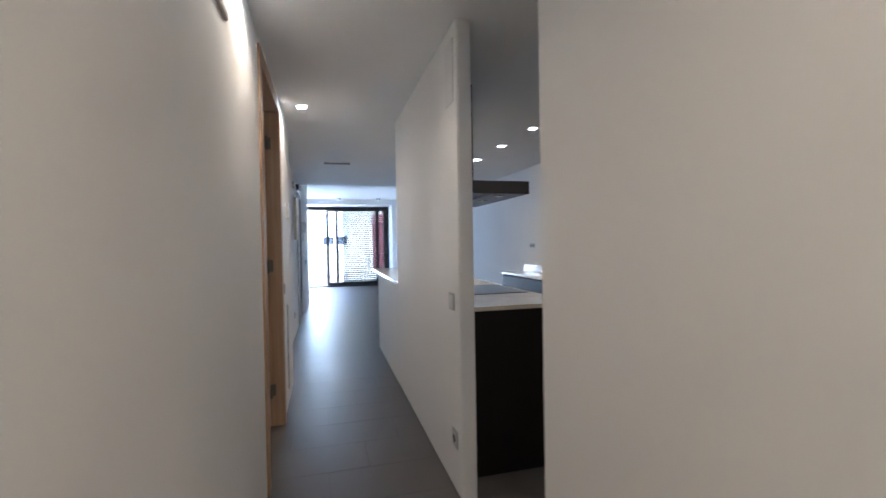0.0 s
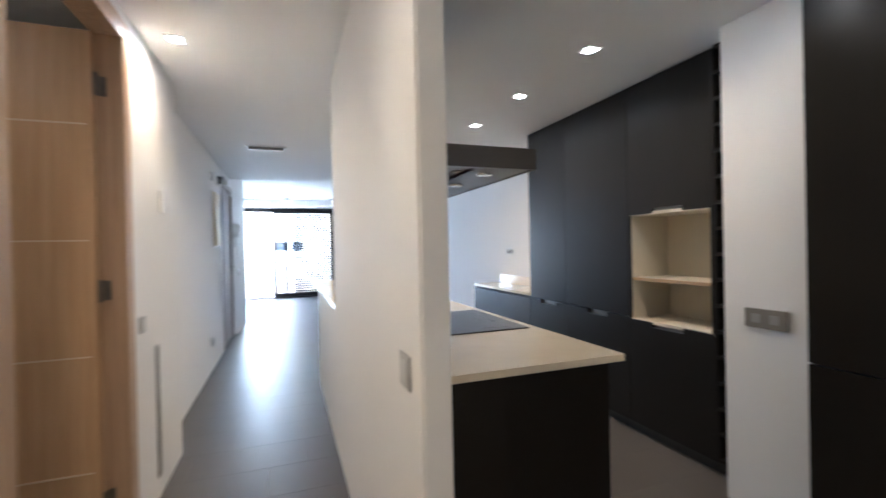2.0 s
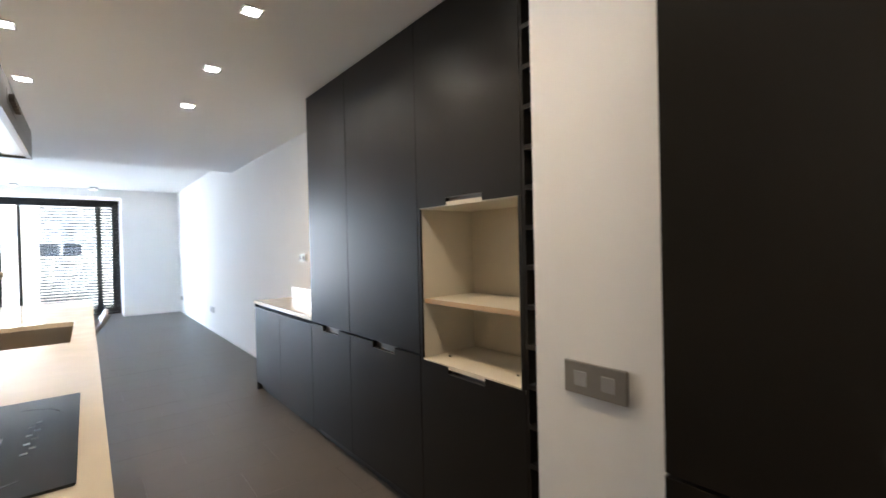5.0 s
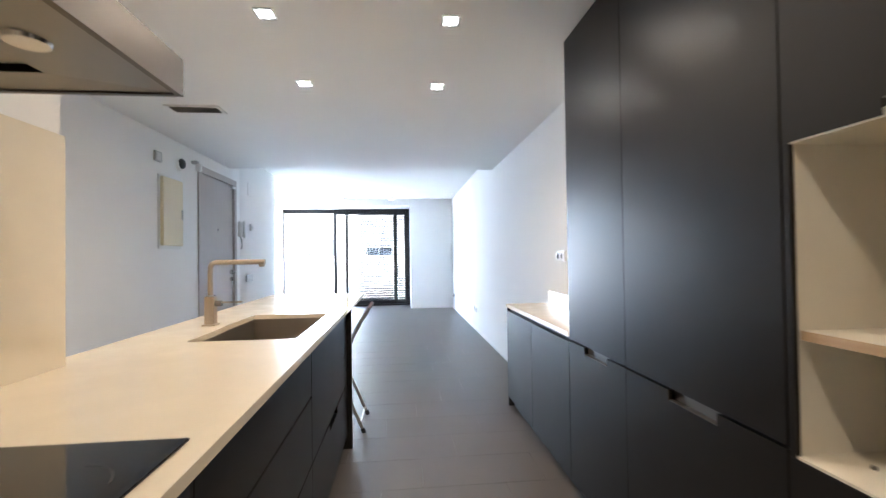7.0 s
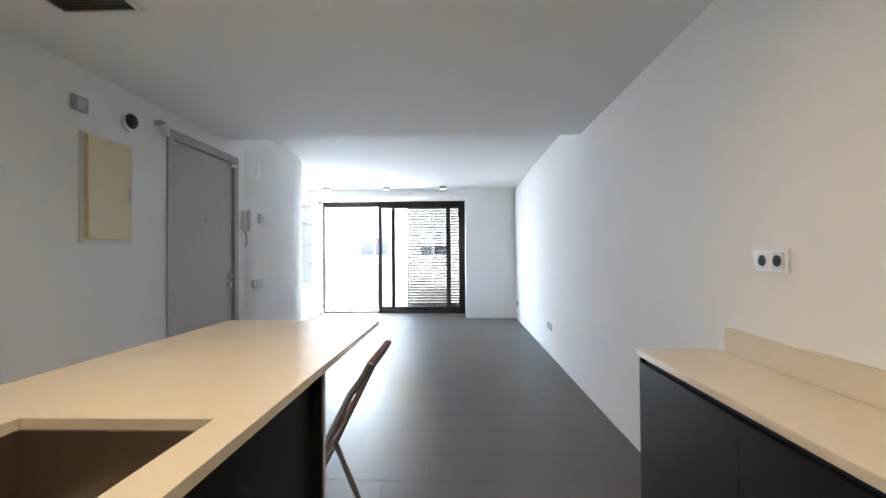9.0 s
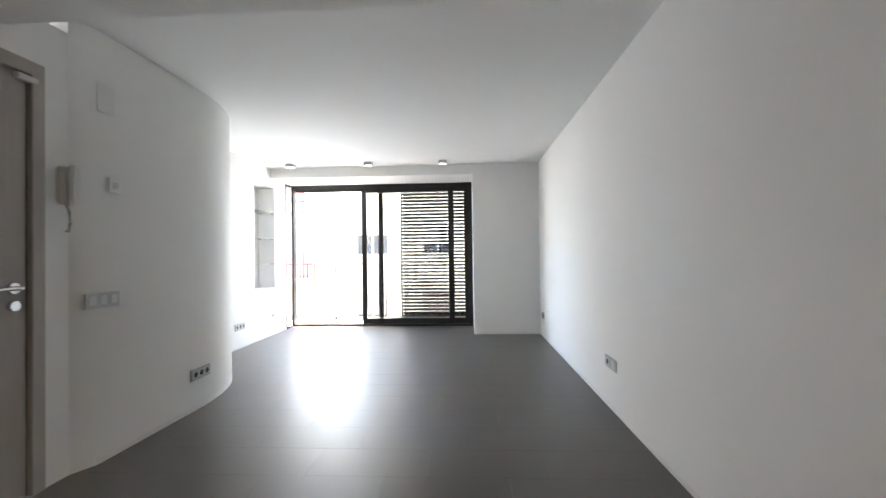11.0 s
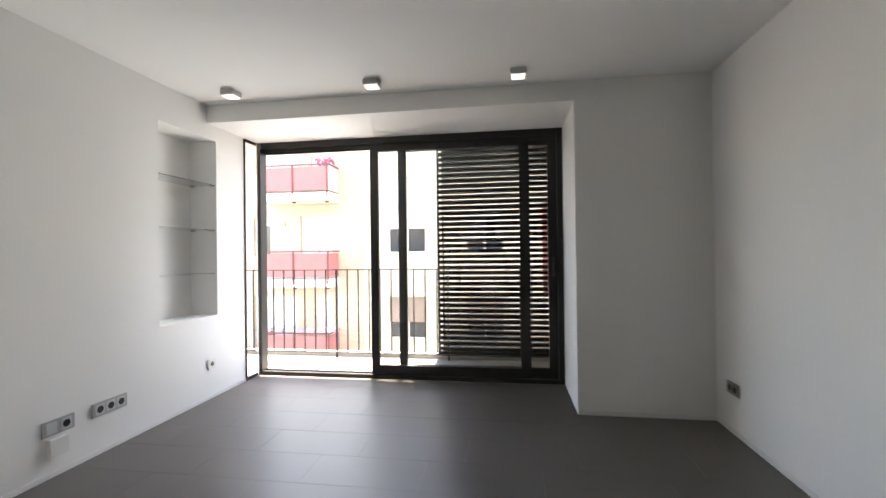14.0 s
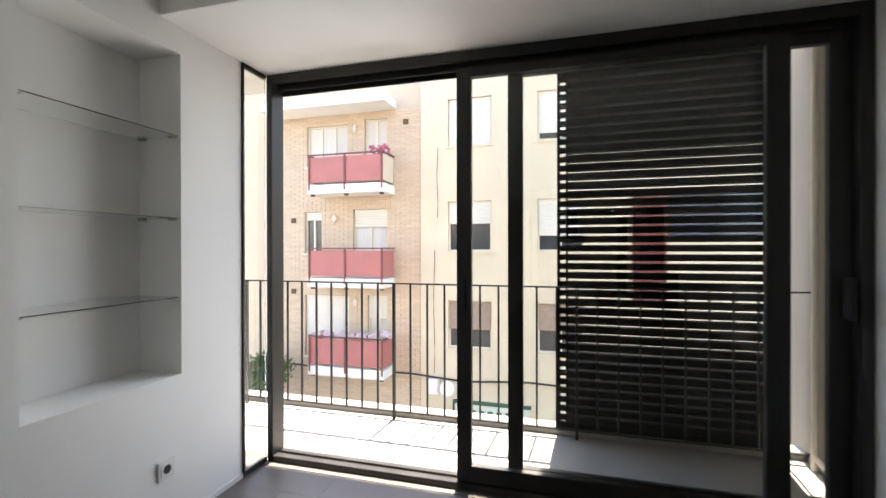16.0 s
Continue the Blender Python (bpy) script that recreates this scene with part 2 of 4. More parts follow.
def box(x0, x1, y0, y1, z0, z1, bevel=0.0):
    return add_box(bmesh.new(), x0, x1, y0, y1, z0, z1, bevel)


def boxes(*rows, bevel=0.0):
    bm = bmesh.new()
    for r in rows:
        add_box(bm, *r, bevel=bevel)
    return bm


def add_rod(bm, a, b, r, seg=12, r2=None):
    a, b = Vector(a), Vector(b)
    d = b - a
    m = Matrix.Translation((a + b) / 2) @ d.to_track_quat("Z", "Y").to_matrix().to_4x4()
    bmesh.ops.create_cone(bm, cap_ends=True, segments=seg, radius1=r, radius2=r if r2 is None else r2, depth=d.length, matrix=m)
    return bm


def rod(a, b, r, seg=12, r2=None):
    return add_rod(bmesh.new(), a, b, r, seg, r2)


def tube(name, pts, r, material, parent=None, label="", seg=10):
    """A smooth bent tube through the points, as one mesh."""
    bm = bmesh.new()
    pts = [Vector(p) for p in pts]
    rings = []
    for i, p in enumerate(pts):
        d = (pts[min(i + 1, len(pts) - 1)] - pts[max(i - 1, 0)]).normalized()
        q = d.to_track_quat("Z", "Y").to_matrix()
        rings.append([bm.verts.new(p + q @ Vector((r * math.cos(k * 2 * math.pi / seg), r * math.sin(k * 2 * math.pi / seg), 0))) for k in range(seg)])
    for a, b in zip(rings, rings[1:]):
        for k in range(seg):
            bm.faces.new((a[k], a[(k + 1) % seg], b[(k + 1) % seg], b[k]))
    bm.faces.new(rings[0][::-1])
    bm.faces.new(rings[-1])
    ob = part(name, bm, material, parent, label)
    return smooth(ob)


def smooth(ob, angle=0.7):
    for p in ob.data.polygons:
        p.use_smooth = True
    ob.data.set_sharp_from_angle(angle=angle)
    return ob


def prism(points, z0, z1):
    bm = bmesh.new()
    lo = [bm.verts.new((x, y, z0)) for x, y in points]
    hi = [bm.verts.new((x, y, z1)) for x, y in points]
    n = len(points)
    for i in range(n):
        bm.faces.new((lo[i], lo[(i + 1) % n], hi[(i + 1) % n], hi[i]))
    bm.faces.new(lo[::-1])
    bm.faces.new(hi)
    bmesh.ops.recalc_face_normals(bm, faces=bm.faces)
    return bm


def thing(name, label, category, x=0, y=0, z=0, group=""):
    ob = new(name)
    ob.location = (x, y, z)
    return tagged(ob, label, category, group)


def under(parent, *obs):
    """Parents parts built in world coordinates, keeping their place."""
    for o in obs:
        o.parent = parent
        o.matrix_parent_inverse = Matrix.Translation(parent.location).inverted()
    return obs[0] if len(obs) == 1 else obs


def wp(name, bm, material, parent, label=""):
    """A part in world coordinates under a thing."""
    ob = mesh_ob(name, bm, material, None, label)
    at, p = Matrix(), parent
    while p:
        at = p.matrix_parent_inverse @ Matrix.Translation(p.location) @ at
        p = p.parent
    ob.parent = parent
    ob.matrix_parent_inverse = at.inverted()
    return ob


def struct(name, bm, material, label, category):
    return tagged(mesh_ob(name, bm, material), label, category, kind="structure")


# ---- the shell ----
XR = 0.03          # long wall beside the kitchen run and living room
XL = -3.94         # living room's other wall
XE = -3.19         # entrance wall
XH = -3.07         # hall wall
HK, HL = 2.28, 2.487
YB = 5.93          # edge of the lowered ceiling
YW, YG = 10.34, 11.10

struct("floor", boxes((XL - .4, XR + .3, 5.9, 11.16, -.3, -.012), (-5.0, XR + .3, -3.6, 5.9, -.3, -.012)), M_GROUT,
       "dark grey grouted screed under the floor tiles", "floor")
struct("ceiling_kitchen", box(-5.0, XR + .3, -3.6, YB, HK, 2.75), M_CEIL, "lowered white plaster ceiling over kitchen and hall", "ceiling")
struct("ceiling_living", box(XL - .4, XR + .3, YB, YW + .002, HL, 2.75), M_CEIL, "white painted living room ceiling", "ceiling")
struct("wall_east", box(XR, XR + .25, -3.6, YW, 0, 2.75), M_WALL, "long plain white painted wall", "wall")
struct("wall_window_pier", box(-.926, XR + .25, YW, 11.16, 0, 2.75), M_WALL, "white wall pier with deep window reveal", "wall")
struct("wall_bulkhead", box(XL, -.926, YW, 11.16, 2.339, 2.75), M_WALL, "white bulkhead over the sliding window", "wall")
NY0, NY1, NZ0, NZ1 = 9.815, 10.45, .70, 2.21
struct("wall_west", boxes((XL - .35, XL, 8.3, NY0, 0, 2.75), (XL - .35, XL, NY1, 10.85, 0, 2.75),
                          (XL - .35, XL, NY0, NY1, 0, NZ0), (XL - .35, XL, NY0, NY1, NZ1, 2.75),
                          (XL - .35, XL - .25, NY0, NY1, NZ0, NZ1)), M_WALL, "white wall with a tall recessed shelf niche", "wall")
arc = [(XL + .83 * math.cos(a), 7.3 + 1.22 * math.sin(a)) for a in [math.pi / 2 * i / 32 for i in range(33)]]
curve = struct("wall_curved", prism([(XL, 6.25), (XE, 6.25), (XE + .055, 6.36)] + arc + [(XL, 8.5)], 0, 2.75), M_WALL, "white wall rounding off into the living room", "wall")
smooth(curve, 0.5)
DY0, DY1, DZ = 5.155, 6.05, 2.095
struct("wall_entrance", boxes((XE - .2, XE, 2.17, DY0, 0, 2.4), (XE - .2, XE, DY1, 6.25, 0, 2.4), (XE - .2, XE, DY0, DY1, DZ, 2.4)), M_WALL, "white entrance wall beside the door", "wall")
HY0, HY1, HZ = .41, 1.23, 2.155
struct("wall_hall", boxes((XH - .09, XH, -3.6, HY0, 0, 2.4), (XH - .09, XH, HY1, 2.17, 0, 2.4), (XH - .09, XH, HY0, HY1, HZ, 2.4)),
       M_WALL, "white hall wall around an inner doorway", "wall")
struct("wall_side_room", boxes((-4.6, -4.5, -.5, 2.3, 0, 2.4), (-4.6, XH - .09, -.6, -.5, 0, 2.4), (-4.6, XE - .2, 2.2, 2.3, 0, 2.4)),
       M_WALL, "plain white walls of the small side room", "wall")
struct("wall_back", boxes((-3.3, XR, -3.7, -3.6, 0, 2.4), (-2.0, XR, -1.4, -1.3, 0, 2.4)), M_WALL, "plain white wall closing the hall", "wall")
struct("wall_corridor", box(-2.18, -2.06, -3.6, -.82, 0, 2.4, .008), M_WALL, "white corridor wall ending at the kitchen passage", "wall")
PX0, PX1 = -2.165, -2.093
struct("wall_partition", boxes((PX0, PX1, 0, 1.812, 0, 2.4), bevel=.006), M_WALL, "thin white partition between hall and kitchen", "wall")
struct("wall_island_back", box(PX0, PX0 + .05, 1.813, 3.28, 0, .876), M_WALL, "low white wall behind the island cabinets", "wall")
struct("wall_kitchen_pier", box(-.45, XR, .2, .6, 0, 2.4, .008), M_WALL, "white wall pier between the dark cabinet runs", "wall")
struct("baseboard", boxes((XR - .004, XR, 5.0, YW, 0, .03), (-.92, XR, YW - .006, YW, 0, .028), (XL, XL + .006, 8.5, 10.85, 0, .028)), M_TRIM,
       "low white skirting along the living room walls", "baseboard")
arc2 = [(XL + .833 * math.cos(a), 7.3 + 1.223 * math.sin(a)) for a in [math.pi / 2 * i / 32 for i in range(33)]]
struct("baseboard_curved", prism([(XE + .0585, 6.37)] + arc2 + arc[::-1] + [(XE + .0555, 6.37)], 0, .03), M_TRIM, "low white skirting bent along the rounded wall", "baseboard")


# ---- hall ----
def hall_door():
    d = thing("door_1", "open oak veneer door with pale inlay lines and frame", "door", XH, HY1, 0)
    tagged(d, kind="structure")
    wp("frame", boxes((XH - .095, XH + .012, HY0 - .07, HY0 + .012, 0, HZ), (XH - .095, XH + .012, HY1 - .012, HY1 + .07, 0, HZ),
                      (XH - .095, XH + .012, HY0 - .07, HY1 + .07, HZ - .012, HZ + .07), bevel=.003), M_OAKFRAME, d)
    leaf = wp("leaf", box(XH - .82, XH - .080, HY1 - .058, HY1 - .019, .01, HZ - .02, .002), M_OAK, d)
    for z in (.38, .84, 1.30, 1.76):
        wp("inlay_line", box(XH - .82, XH - .10, HY1 - .0605, HY1 - .057, z, z + .006), M_INLAY, leaf, "pale inlay line")
    for z in (.25, 1.10, 1.93):
        h = bmesh.new()
        add_rod(h, (XH - .070, HY1 - .045, z - .045), (XH - .070, HY1 - .045, z + .045), .008)
        add_box(h, XH - .07, XH - .045, HY1 - .0155, HY1 - .0125, z - .04, z + .04)
        wp("hinge", h, M_GRIP, d, "steel hinge")
    return d


hall_door()


def plate(name, label, category, x, y, z, w, h, side, mats, holes=0, keys=0, group="", d=.010, fill=.9):
    """A wall plate on a wall of constant x; side +1 faces +x, -1 faces -x."""
    t = thing(name, label, category, x, y, z, group)
    part("cover", box(min(0, side * d), max(0, side * d), -w / 2, w / 2, -h / 2, h / 2, .002), mats[0], t)
    n = max(holes, keys)
    for i in range(n):
        cy = (i - (n - 1) / 2) * (w - .02) / n
        s = min((w - .02) / n, h - .016) / 2
        x0, x1 = sorted((side * d * .8, side * (d + .003)))
        if i < keys:
            part("rocker", box(x0, x1, cy - s * fill * .96, cy + s * fill * .96, -s * fill, s * fill, .0015), mats[1], t)
        else:
            part("insert", box(x0, x1, cy - s * .9, cy + s * .9, -s * .9, s * .9, .0015), mats[1], t)
            far = x1 + .0008 if side > 0 else x0 - .0008
            bm = rod((side * d * .8, cy, 0), (far, cy, 0), s * .62, 20)
            part("socket_well", bm, mats[2], t, "dark round socket well")
    return t


M_INSERT = mat("light_grey_insert", (0.58, 0.58, 0.57), 0.4, var=0.03, bump=0)
M3 = (M_SILVER, M_INSERT, M_BLACK)
M3W = (M_PLASTIC, M_PLASTIC, M_BLACK)
M3G = (M_GREYPLATE, M_GREYPLATE, M_BLACK)
plate("light_switch", "grey light switch on the hall wall", "switch", XH, 1.42, .92, .075, .075, 1, M3, keys=1)
plate("thermostat", "white wall thermostat in the hall", "thermostat", XH, 1.80, 1.52, .08, .12, 1, M3W, keys=1, d=.02)
plate("light_switch", "grey light switch on the white partition", "switch", PX0, .13, .945, .09, .085, -1, M3, keys=1, d=.006)
plate("wall_socket", "grey socket low on the white partition", "socket", PX0, .11, .27, .085, .085, -1, M3, holes=1, d=.006)
plate("wall_socket", "small socket low on the entrance wall", "socket", XE, 4.2, .3, .08, .08, 1, M3, holes=1)
plate("access_panel", "flush white access panel high on the partition", "panel", PX0, .11, 2.06, .13, .30, -1, M3W, d=.006)
g = thing("wall_grille", "narrow grey vertical grille strip in the hall wall", "grille", XH, 1.66, .16)
part("frame", boxes((0, .006, -.03, .03, -.05, .62), bevel=.002), M_SILVER, g)
part("slot", box(.004, .0075, -.02, .02, -.035, .605), M_GREYPLATE, g, "dark slot")
w = thing("wall_bracket", "short dark bracket high on the hall wall", "bracket", XH, -.42, 1.97)
part("bar", box(0, .012, -.12, .04, 0, .022, .003), M_GREYPLATE, w)


# ---- ceiling lamps and vents ----
def downlight(x, y, light=True, watts=LAMP_W):
    d = thing("downlight", "small square recessed ceiling downlight, lit warm white", "downlight", x, y, HK, "recessed downlights")
    s = .042
    part("trim", boxes((-s, s, -s, -s + .008, -.006, .004), (-s, s, s - .008, s, -.006, .004),
                       (-s, -s + .008, -s + .008, s - .008, -.006, .004), (s - .008, s, -s + .008, s - .008, -.006, .004)), M_SILVER, d)
    part("recess", box(-s + .0085, s - .0085, -s + .0085, s - .0085, -.001, .004), M_GREYPLATE, d)
    part("bulb", rod((0, 0, -.0058), (0, 0, .002), .031, 24), M_BULB, d, "glowing round lamp glass")
    if light:
        spot(x, y, HK - .012, watts)
    return d


for yy, ww in ((3.24, LAMP_W), (2.46, LAMP_W), (1.715, LAMP_W * 1.1), (.98, LAMP_W), (.24, .10), (-.5, .20)):
    downlight(-.90, yy, watts=ww)
for yy in (3.24, 2.46):
    downlight(-1.727, yy)
downlight(-2.92, 1.49, watts=.50)
downlight(-2.92, -.12, watts=.55)
# unseen downlight behind the start of the walk, added to brighten the corridor
downlight(-2.6, -2.2, watts=1.05)
downlight(-3.75, .62, watts=.13)


def ceiling_lamp(x, y):
    d = thing("ceiling_lamp", "small grey square surface ceiling lamp with white glass", "ceiling lamp", x, y, HL, "surface lamps by the window")
    part("housing", box(-.055, .055, -.055, .055, -.045, 0, .004), M_SILVER, d)
    part("diffuser", box(-.046, .046, -.046, .046, -.049, -.043, .002), M_LED, d, "white lit diffuser")


for xx in (-3.53, -2.40, -1.34):
    ceiling_lamp(xx, 10.07)

v = thing("ceiling_vent", "rectangular white framed air vent in the lowered ceiling", "vent", -2.605, 3.77, HK)
part("frame", boxes((-.185, .185, -.085, -.06, -.008, 0), (-.185, .185, .06, .085, -.008, 0), (-.185, -.16, -.06, .06, -.008, 0), (.16, .185, -.06, .06, -.008, 0)), M_TRIM, v)
part("backing", box(-.16, .16, -.06, .06, -.0015, .0005), M_DARKIN, v)
for i in range(6):
    bm = box(-.16, .16, -.008, .008, -.001, .001)
    bmesh.ops.rotate(bm, verts=bm.verts, cent=(0, 0, 0), matrix=Matrix.Rotation(radians(40), 3, "X"))
    o = part("slat", bm, M_GREYPLATE, v)
    o.location = (0, -.05 + i * .02, -.006)


# ---- kitchen run ----
FX = -.308       # cabinet face
BXK = XR - .004  # cabinet back
DT = .020


def notched(y0, y1, z0, z1, fx, n0, n1, depth, top=True, th=DT):
    """A door front with a rectangular grip notch in its upper or lower edge."""
    if top:
        prof = [(y0, z0), (y1, z0), (y1, z1), (n1, z1), (n1, z1 - depth), (n0, z1 - depth), (n0, z1), (y0, z1)]
    else:
        prof = [(y0, z0), (n0, z0), (n0, z0 + depth), (n1, z0 + depth), (n1, z0), (y1, z0), (y1, z1), (y0, z1)]
    bm = bmesh.new()
    a = [bm.verts.new((fx, y, z)) for y, z in prof]
    b = [bm.verts.new((fx + th, y, z)) for y, z in prof]
    n = len(prof)
    for i in range(n):
        bm.faces.new((a[i], a[(i + 1) % n], b[(i + 1) % n], b[i]))
    bm.faces.new(a)
    bm.faces.new(b[::-1])
    bmesh.ops.recalc_face_normals(bm, faces=bm.faces)
    return bm


def grip(door, y0, y1, z, fx, top=True):
    z0, z1 = (z - .034, z - .030) if top else (z + .030, z + .034)
    wp("grip", boxes((fx + .001, fx + DT, y0 + .001, y1 - .001, z0, z1), (fx + DT, fx + DT + .002, y0 + .001, y1 - .001, min(z0, z), max(z1, z))),
       M_GRIP, door, "metal lined grip notch")


def tall_unit(label, y0, y1, fx, split, notch=None, top=HK - .012, toe=.075):
    t = thing("tall_cabinet", label, "cabinet", fx, y0, 0, "dark tall cabinets")
    g = .0015
    wp("body", box(fx + DT + .003, BXK, y0 + .001, y1 - .001, toe, top - .004), M_DARKIN, t)
    wp("plinth", box(fx + .045, BXK, y0, y1, 0, toe - .004), M_PLINTH, t)
    wp("upper_door", box(fx, fx + DT, y0 + g, y1 - g, split + .004, top, .0012), M_DARK, t)
    if notch:
        lo = wp("lower_door", notched(y0 + g, y1 - g, toe, split - .004, fx, notch[0], notch[1], .032), M_DARK, t)
        grip(lo, notch[0], notch[1], split - .004, fx)
    else:
        wp("lower_door", box(fx, fx + DT, y0 + g, y1 - g, toe, split - .004, .0012), M_DARK, t)
    return t


tall_unit("tall anthracite cabinet with two doors and notched grip", 2.05, 2.60, FX, .765, (2.20, 2.42))
tall_unit("wide tall anthracite cabinet with notched lower door", 1.367, 2.05, FX, .765, (1.58, 1.79))


def niche_unit():
    y0, y1, z0, z1, toe, top = .755, 1.366, .757, 1.425, .075, HK - .012
    t = thing("shelf_cabinet", "dark cabinet with an open cream shelf niche", "cabinet", FX, y0, 0, "dark tall cabinets")
    wp("upper_body", box(FX + DT + .003, BXK, y0, y1, z1 + .022, top), M_DARKIN, t)
    wp("lower_body", box(FX + DT + .003, BXK, y0, y1, toe, z0 - .022), M_DARKIN, t)
    wp("plinth", box(FX + .045, BXK, y0, y1, 0, toe - .004), M_PLINTH, t)
    n = wp("niche_back", box(BXK - .012, BXK, y0 + .02, y1 - .02, z0, z1), M_CREAM, t, "cream back panel")
    wp("niche_side", box(FX + .012, BXK, y0 + .002, y0 + .020, z0, z1), M_CREAM, t, "cream side panel")
    wp("front_edge", box(FX, FX + .0115, y0 + .002, y0 + .020, z0 - .006, z1 + .004, .001), M_DARK, t, "dark front edge")
    wp("front_edge", box(FX, FX + .0115, y1 - .020, y1 - .002, z0 - .006, z1 + .004, .001), M_DARK, t, "dark front edge")
    wp("niche_side", box(FX + .012, BXK, y1 - .020, y1 - .002, z0, z1), M_CREAM, t, "cream side panel")
    wp("niche_floor", box(FX + .002, BXK, y0 + .002, y1 - .002, z0 - .018, z0), M_CREAM, t, "cream bottom panel")
    wp("niche_top", box(FX + .002, BXK, y0 + .002, y1 - .002, z1, z1 + .018), M_CREAM, t, "cream top panel")
    wp("shelf", box(FX + .018, BXK - .012, y0 + .021, y1 - .021, 1.004, 1.024), M_CREAM, t)
    wp("edge_strip", box(FX + .015, FX + .018, y0 + .021, y1 - .021, 1.004, 1.024), M_EDGE, t, "raw wood shelf edge")
    up = wp("upper_door", notched(y0 + .002, y1 - .002, z1 + .004, top, FX, .95, 1.163, .032, top=False), M_DARK, t)
    grip(up, .95, 1.163, z1 + .004, FX, top=False)
    lo = wp("lower_door", notched(y0 + .002, y1 - .002, toe, z0 - .006, FX, .955, 1.172, .032), M_DARK, t)
    grip(lo, .955, 1.172, z0 - .006, FX)
    for yy in (y1 - .09, y0 + .12):
        wp("shelf_pin", rod((FX + .10, yy, z0), (FX + .10, yy, z0 + .006), .005), M_GRIP, n, "small metal pin")


niche_unit()


def wine_rack():
    y0, y1, top = .603, .754, HK - .012
    t = thing("wine_rack", "narrow dark bottle rack with open square slots", "wine rack", FX, y0, 0)
    wp("side_panel", box(FX, BXK, y0, y0 + .012, .075, top), M_DARK, t)
    wp("side_panel", box(FX, BXK, y1 - .012, y1, .075, top), M_DARK, t)
    wp("back_panel", box(BXK - .01, BXK, y0 + .012, y1 - .012, .075, top), M_DARKIN, t)
    wp("plinth", box(FX + .045, BXK, y0, y1, 0, .07), M_PLINTH, t)
    z = .08
    while z < top:
        wp("shelf", box(FX, BXK - .01, y0 + .012, y1 - .012, z, z + .016), M_DARK, t)
        z += .1365


wine_rack()
tall_unit("tall dark cabinet opposite the passage with notched grip", -.57, .196, -.53, .765, (-.30, -.065))
tall_unit("tall dark cabinet by the passage end wall", -1.29, -.57, -.53, .765, (-.86, -.63))


def low_unit():
    y0, y1 = 2.602, 3.88
    t = thing("low_cabinet", "low anthracite sideboard cabinet with handleless fronts", "cabinet", FX, y0, 0)
    wp("body", box(FX + DT + .003, BXK, y0 + .002, y1 - .020, .075, .775), M_DARKIN, t)
    wp("end_panel", box(FX + .001, BXK, y1 - .018, y1, .0, .775, .001), M_DARK, t)
    wp("plinth", box(FX + .045, BXK, y0, y1 - .02, 0, .071), M_DARK, t)
    wp("door", box(FX, FX + DT, y0 + .001, 3.236, .075, .752, .0012), M_DARK, t)
    wp("door", box(FX, FX + DT, 3.2375, y1 - .019, .075, .752, .0012), M_DARK, t)
    tagged(mesh_ob("low_worktop", boxes((FX - .004, BXK, y0, y1 + .022, .776, .802), (BXK - .012, BXK + .003, y0, 3.83, .8025, .902), bevel=.0015), M_QUARTZ),
               "cream quartz worktop with upstand on the low cabinet", "worktop")


low_unit()
plate("wall_socket", "white double socket above the low worktop", "socket", XR, 3.57, 1.178, .165, .082, -1, (M_PLASTIC, M_INSERT, M_DARKIN), holes=2)
plate("light_switch", "grey metal double light switch on the kitchen pier", "switch", -.45, .40, .900, .178, .086, -1, (M_GREYPLATE, M_SILVER, M_BLACK), keys=2, d=.012, fill=.56)

# ---- island ----
IX0, IX1, IY0, IY1 = PX0, -1.443, .177, 4.07
SX0, SX1, SY0, SY1 = -1.905, -1.527, 2.12, 2.825


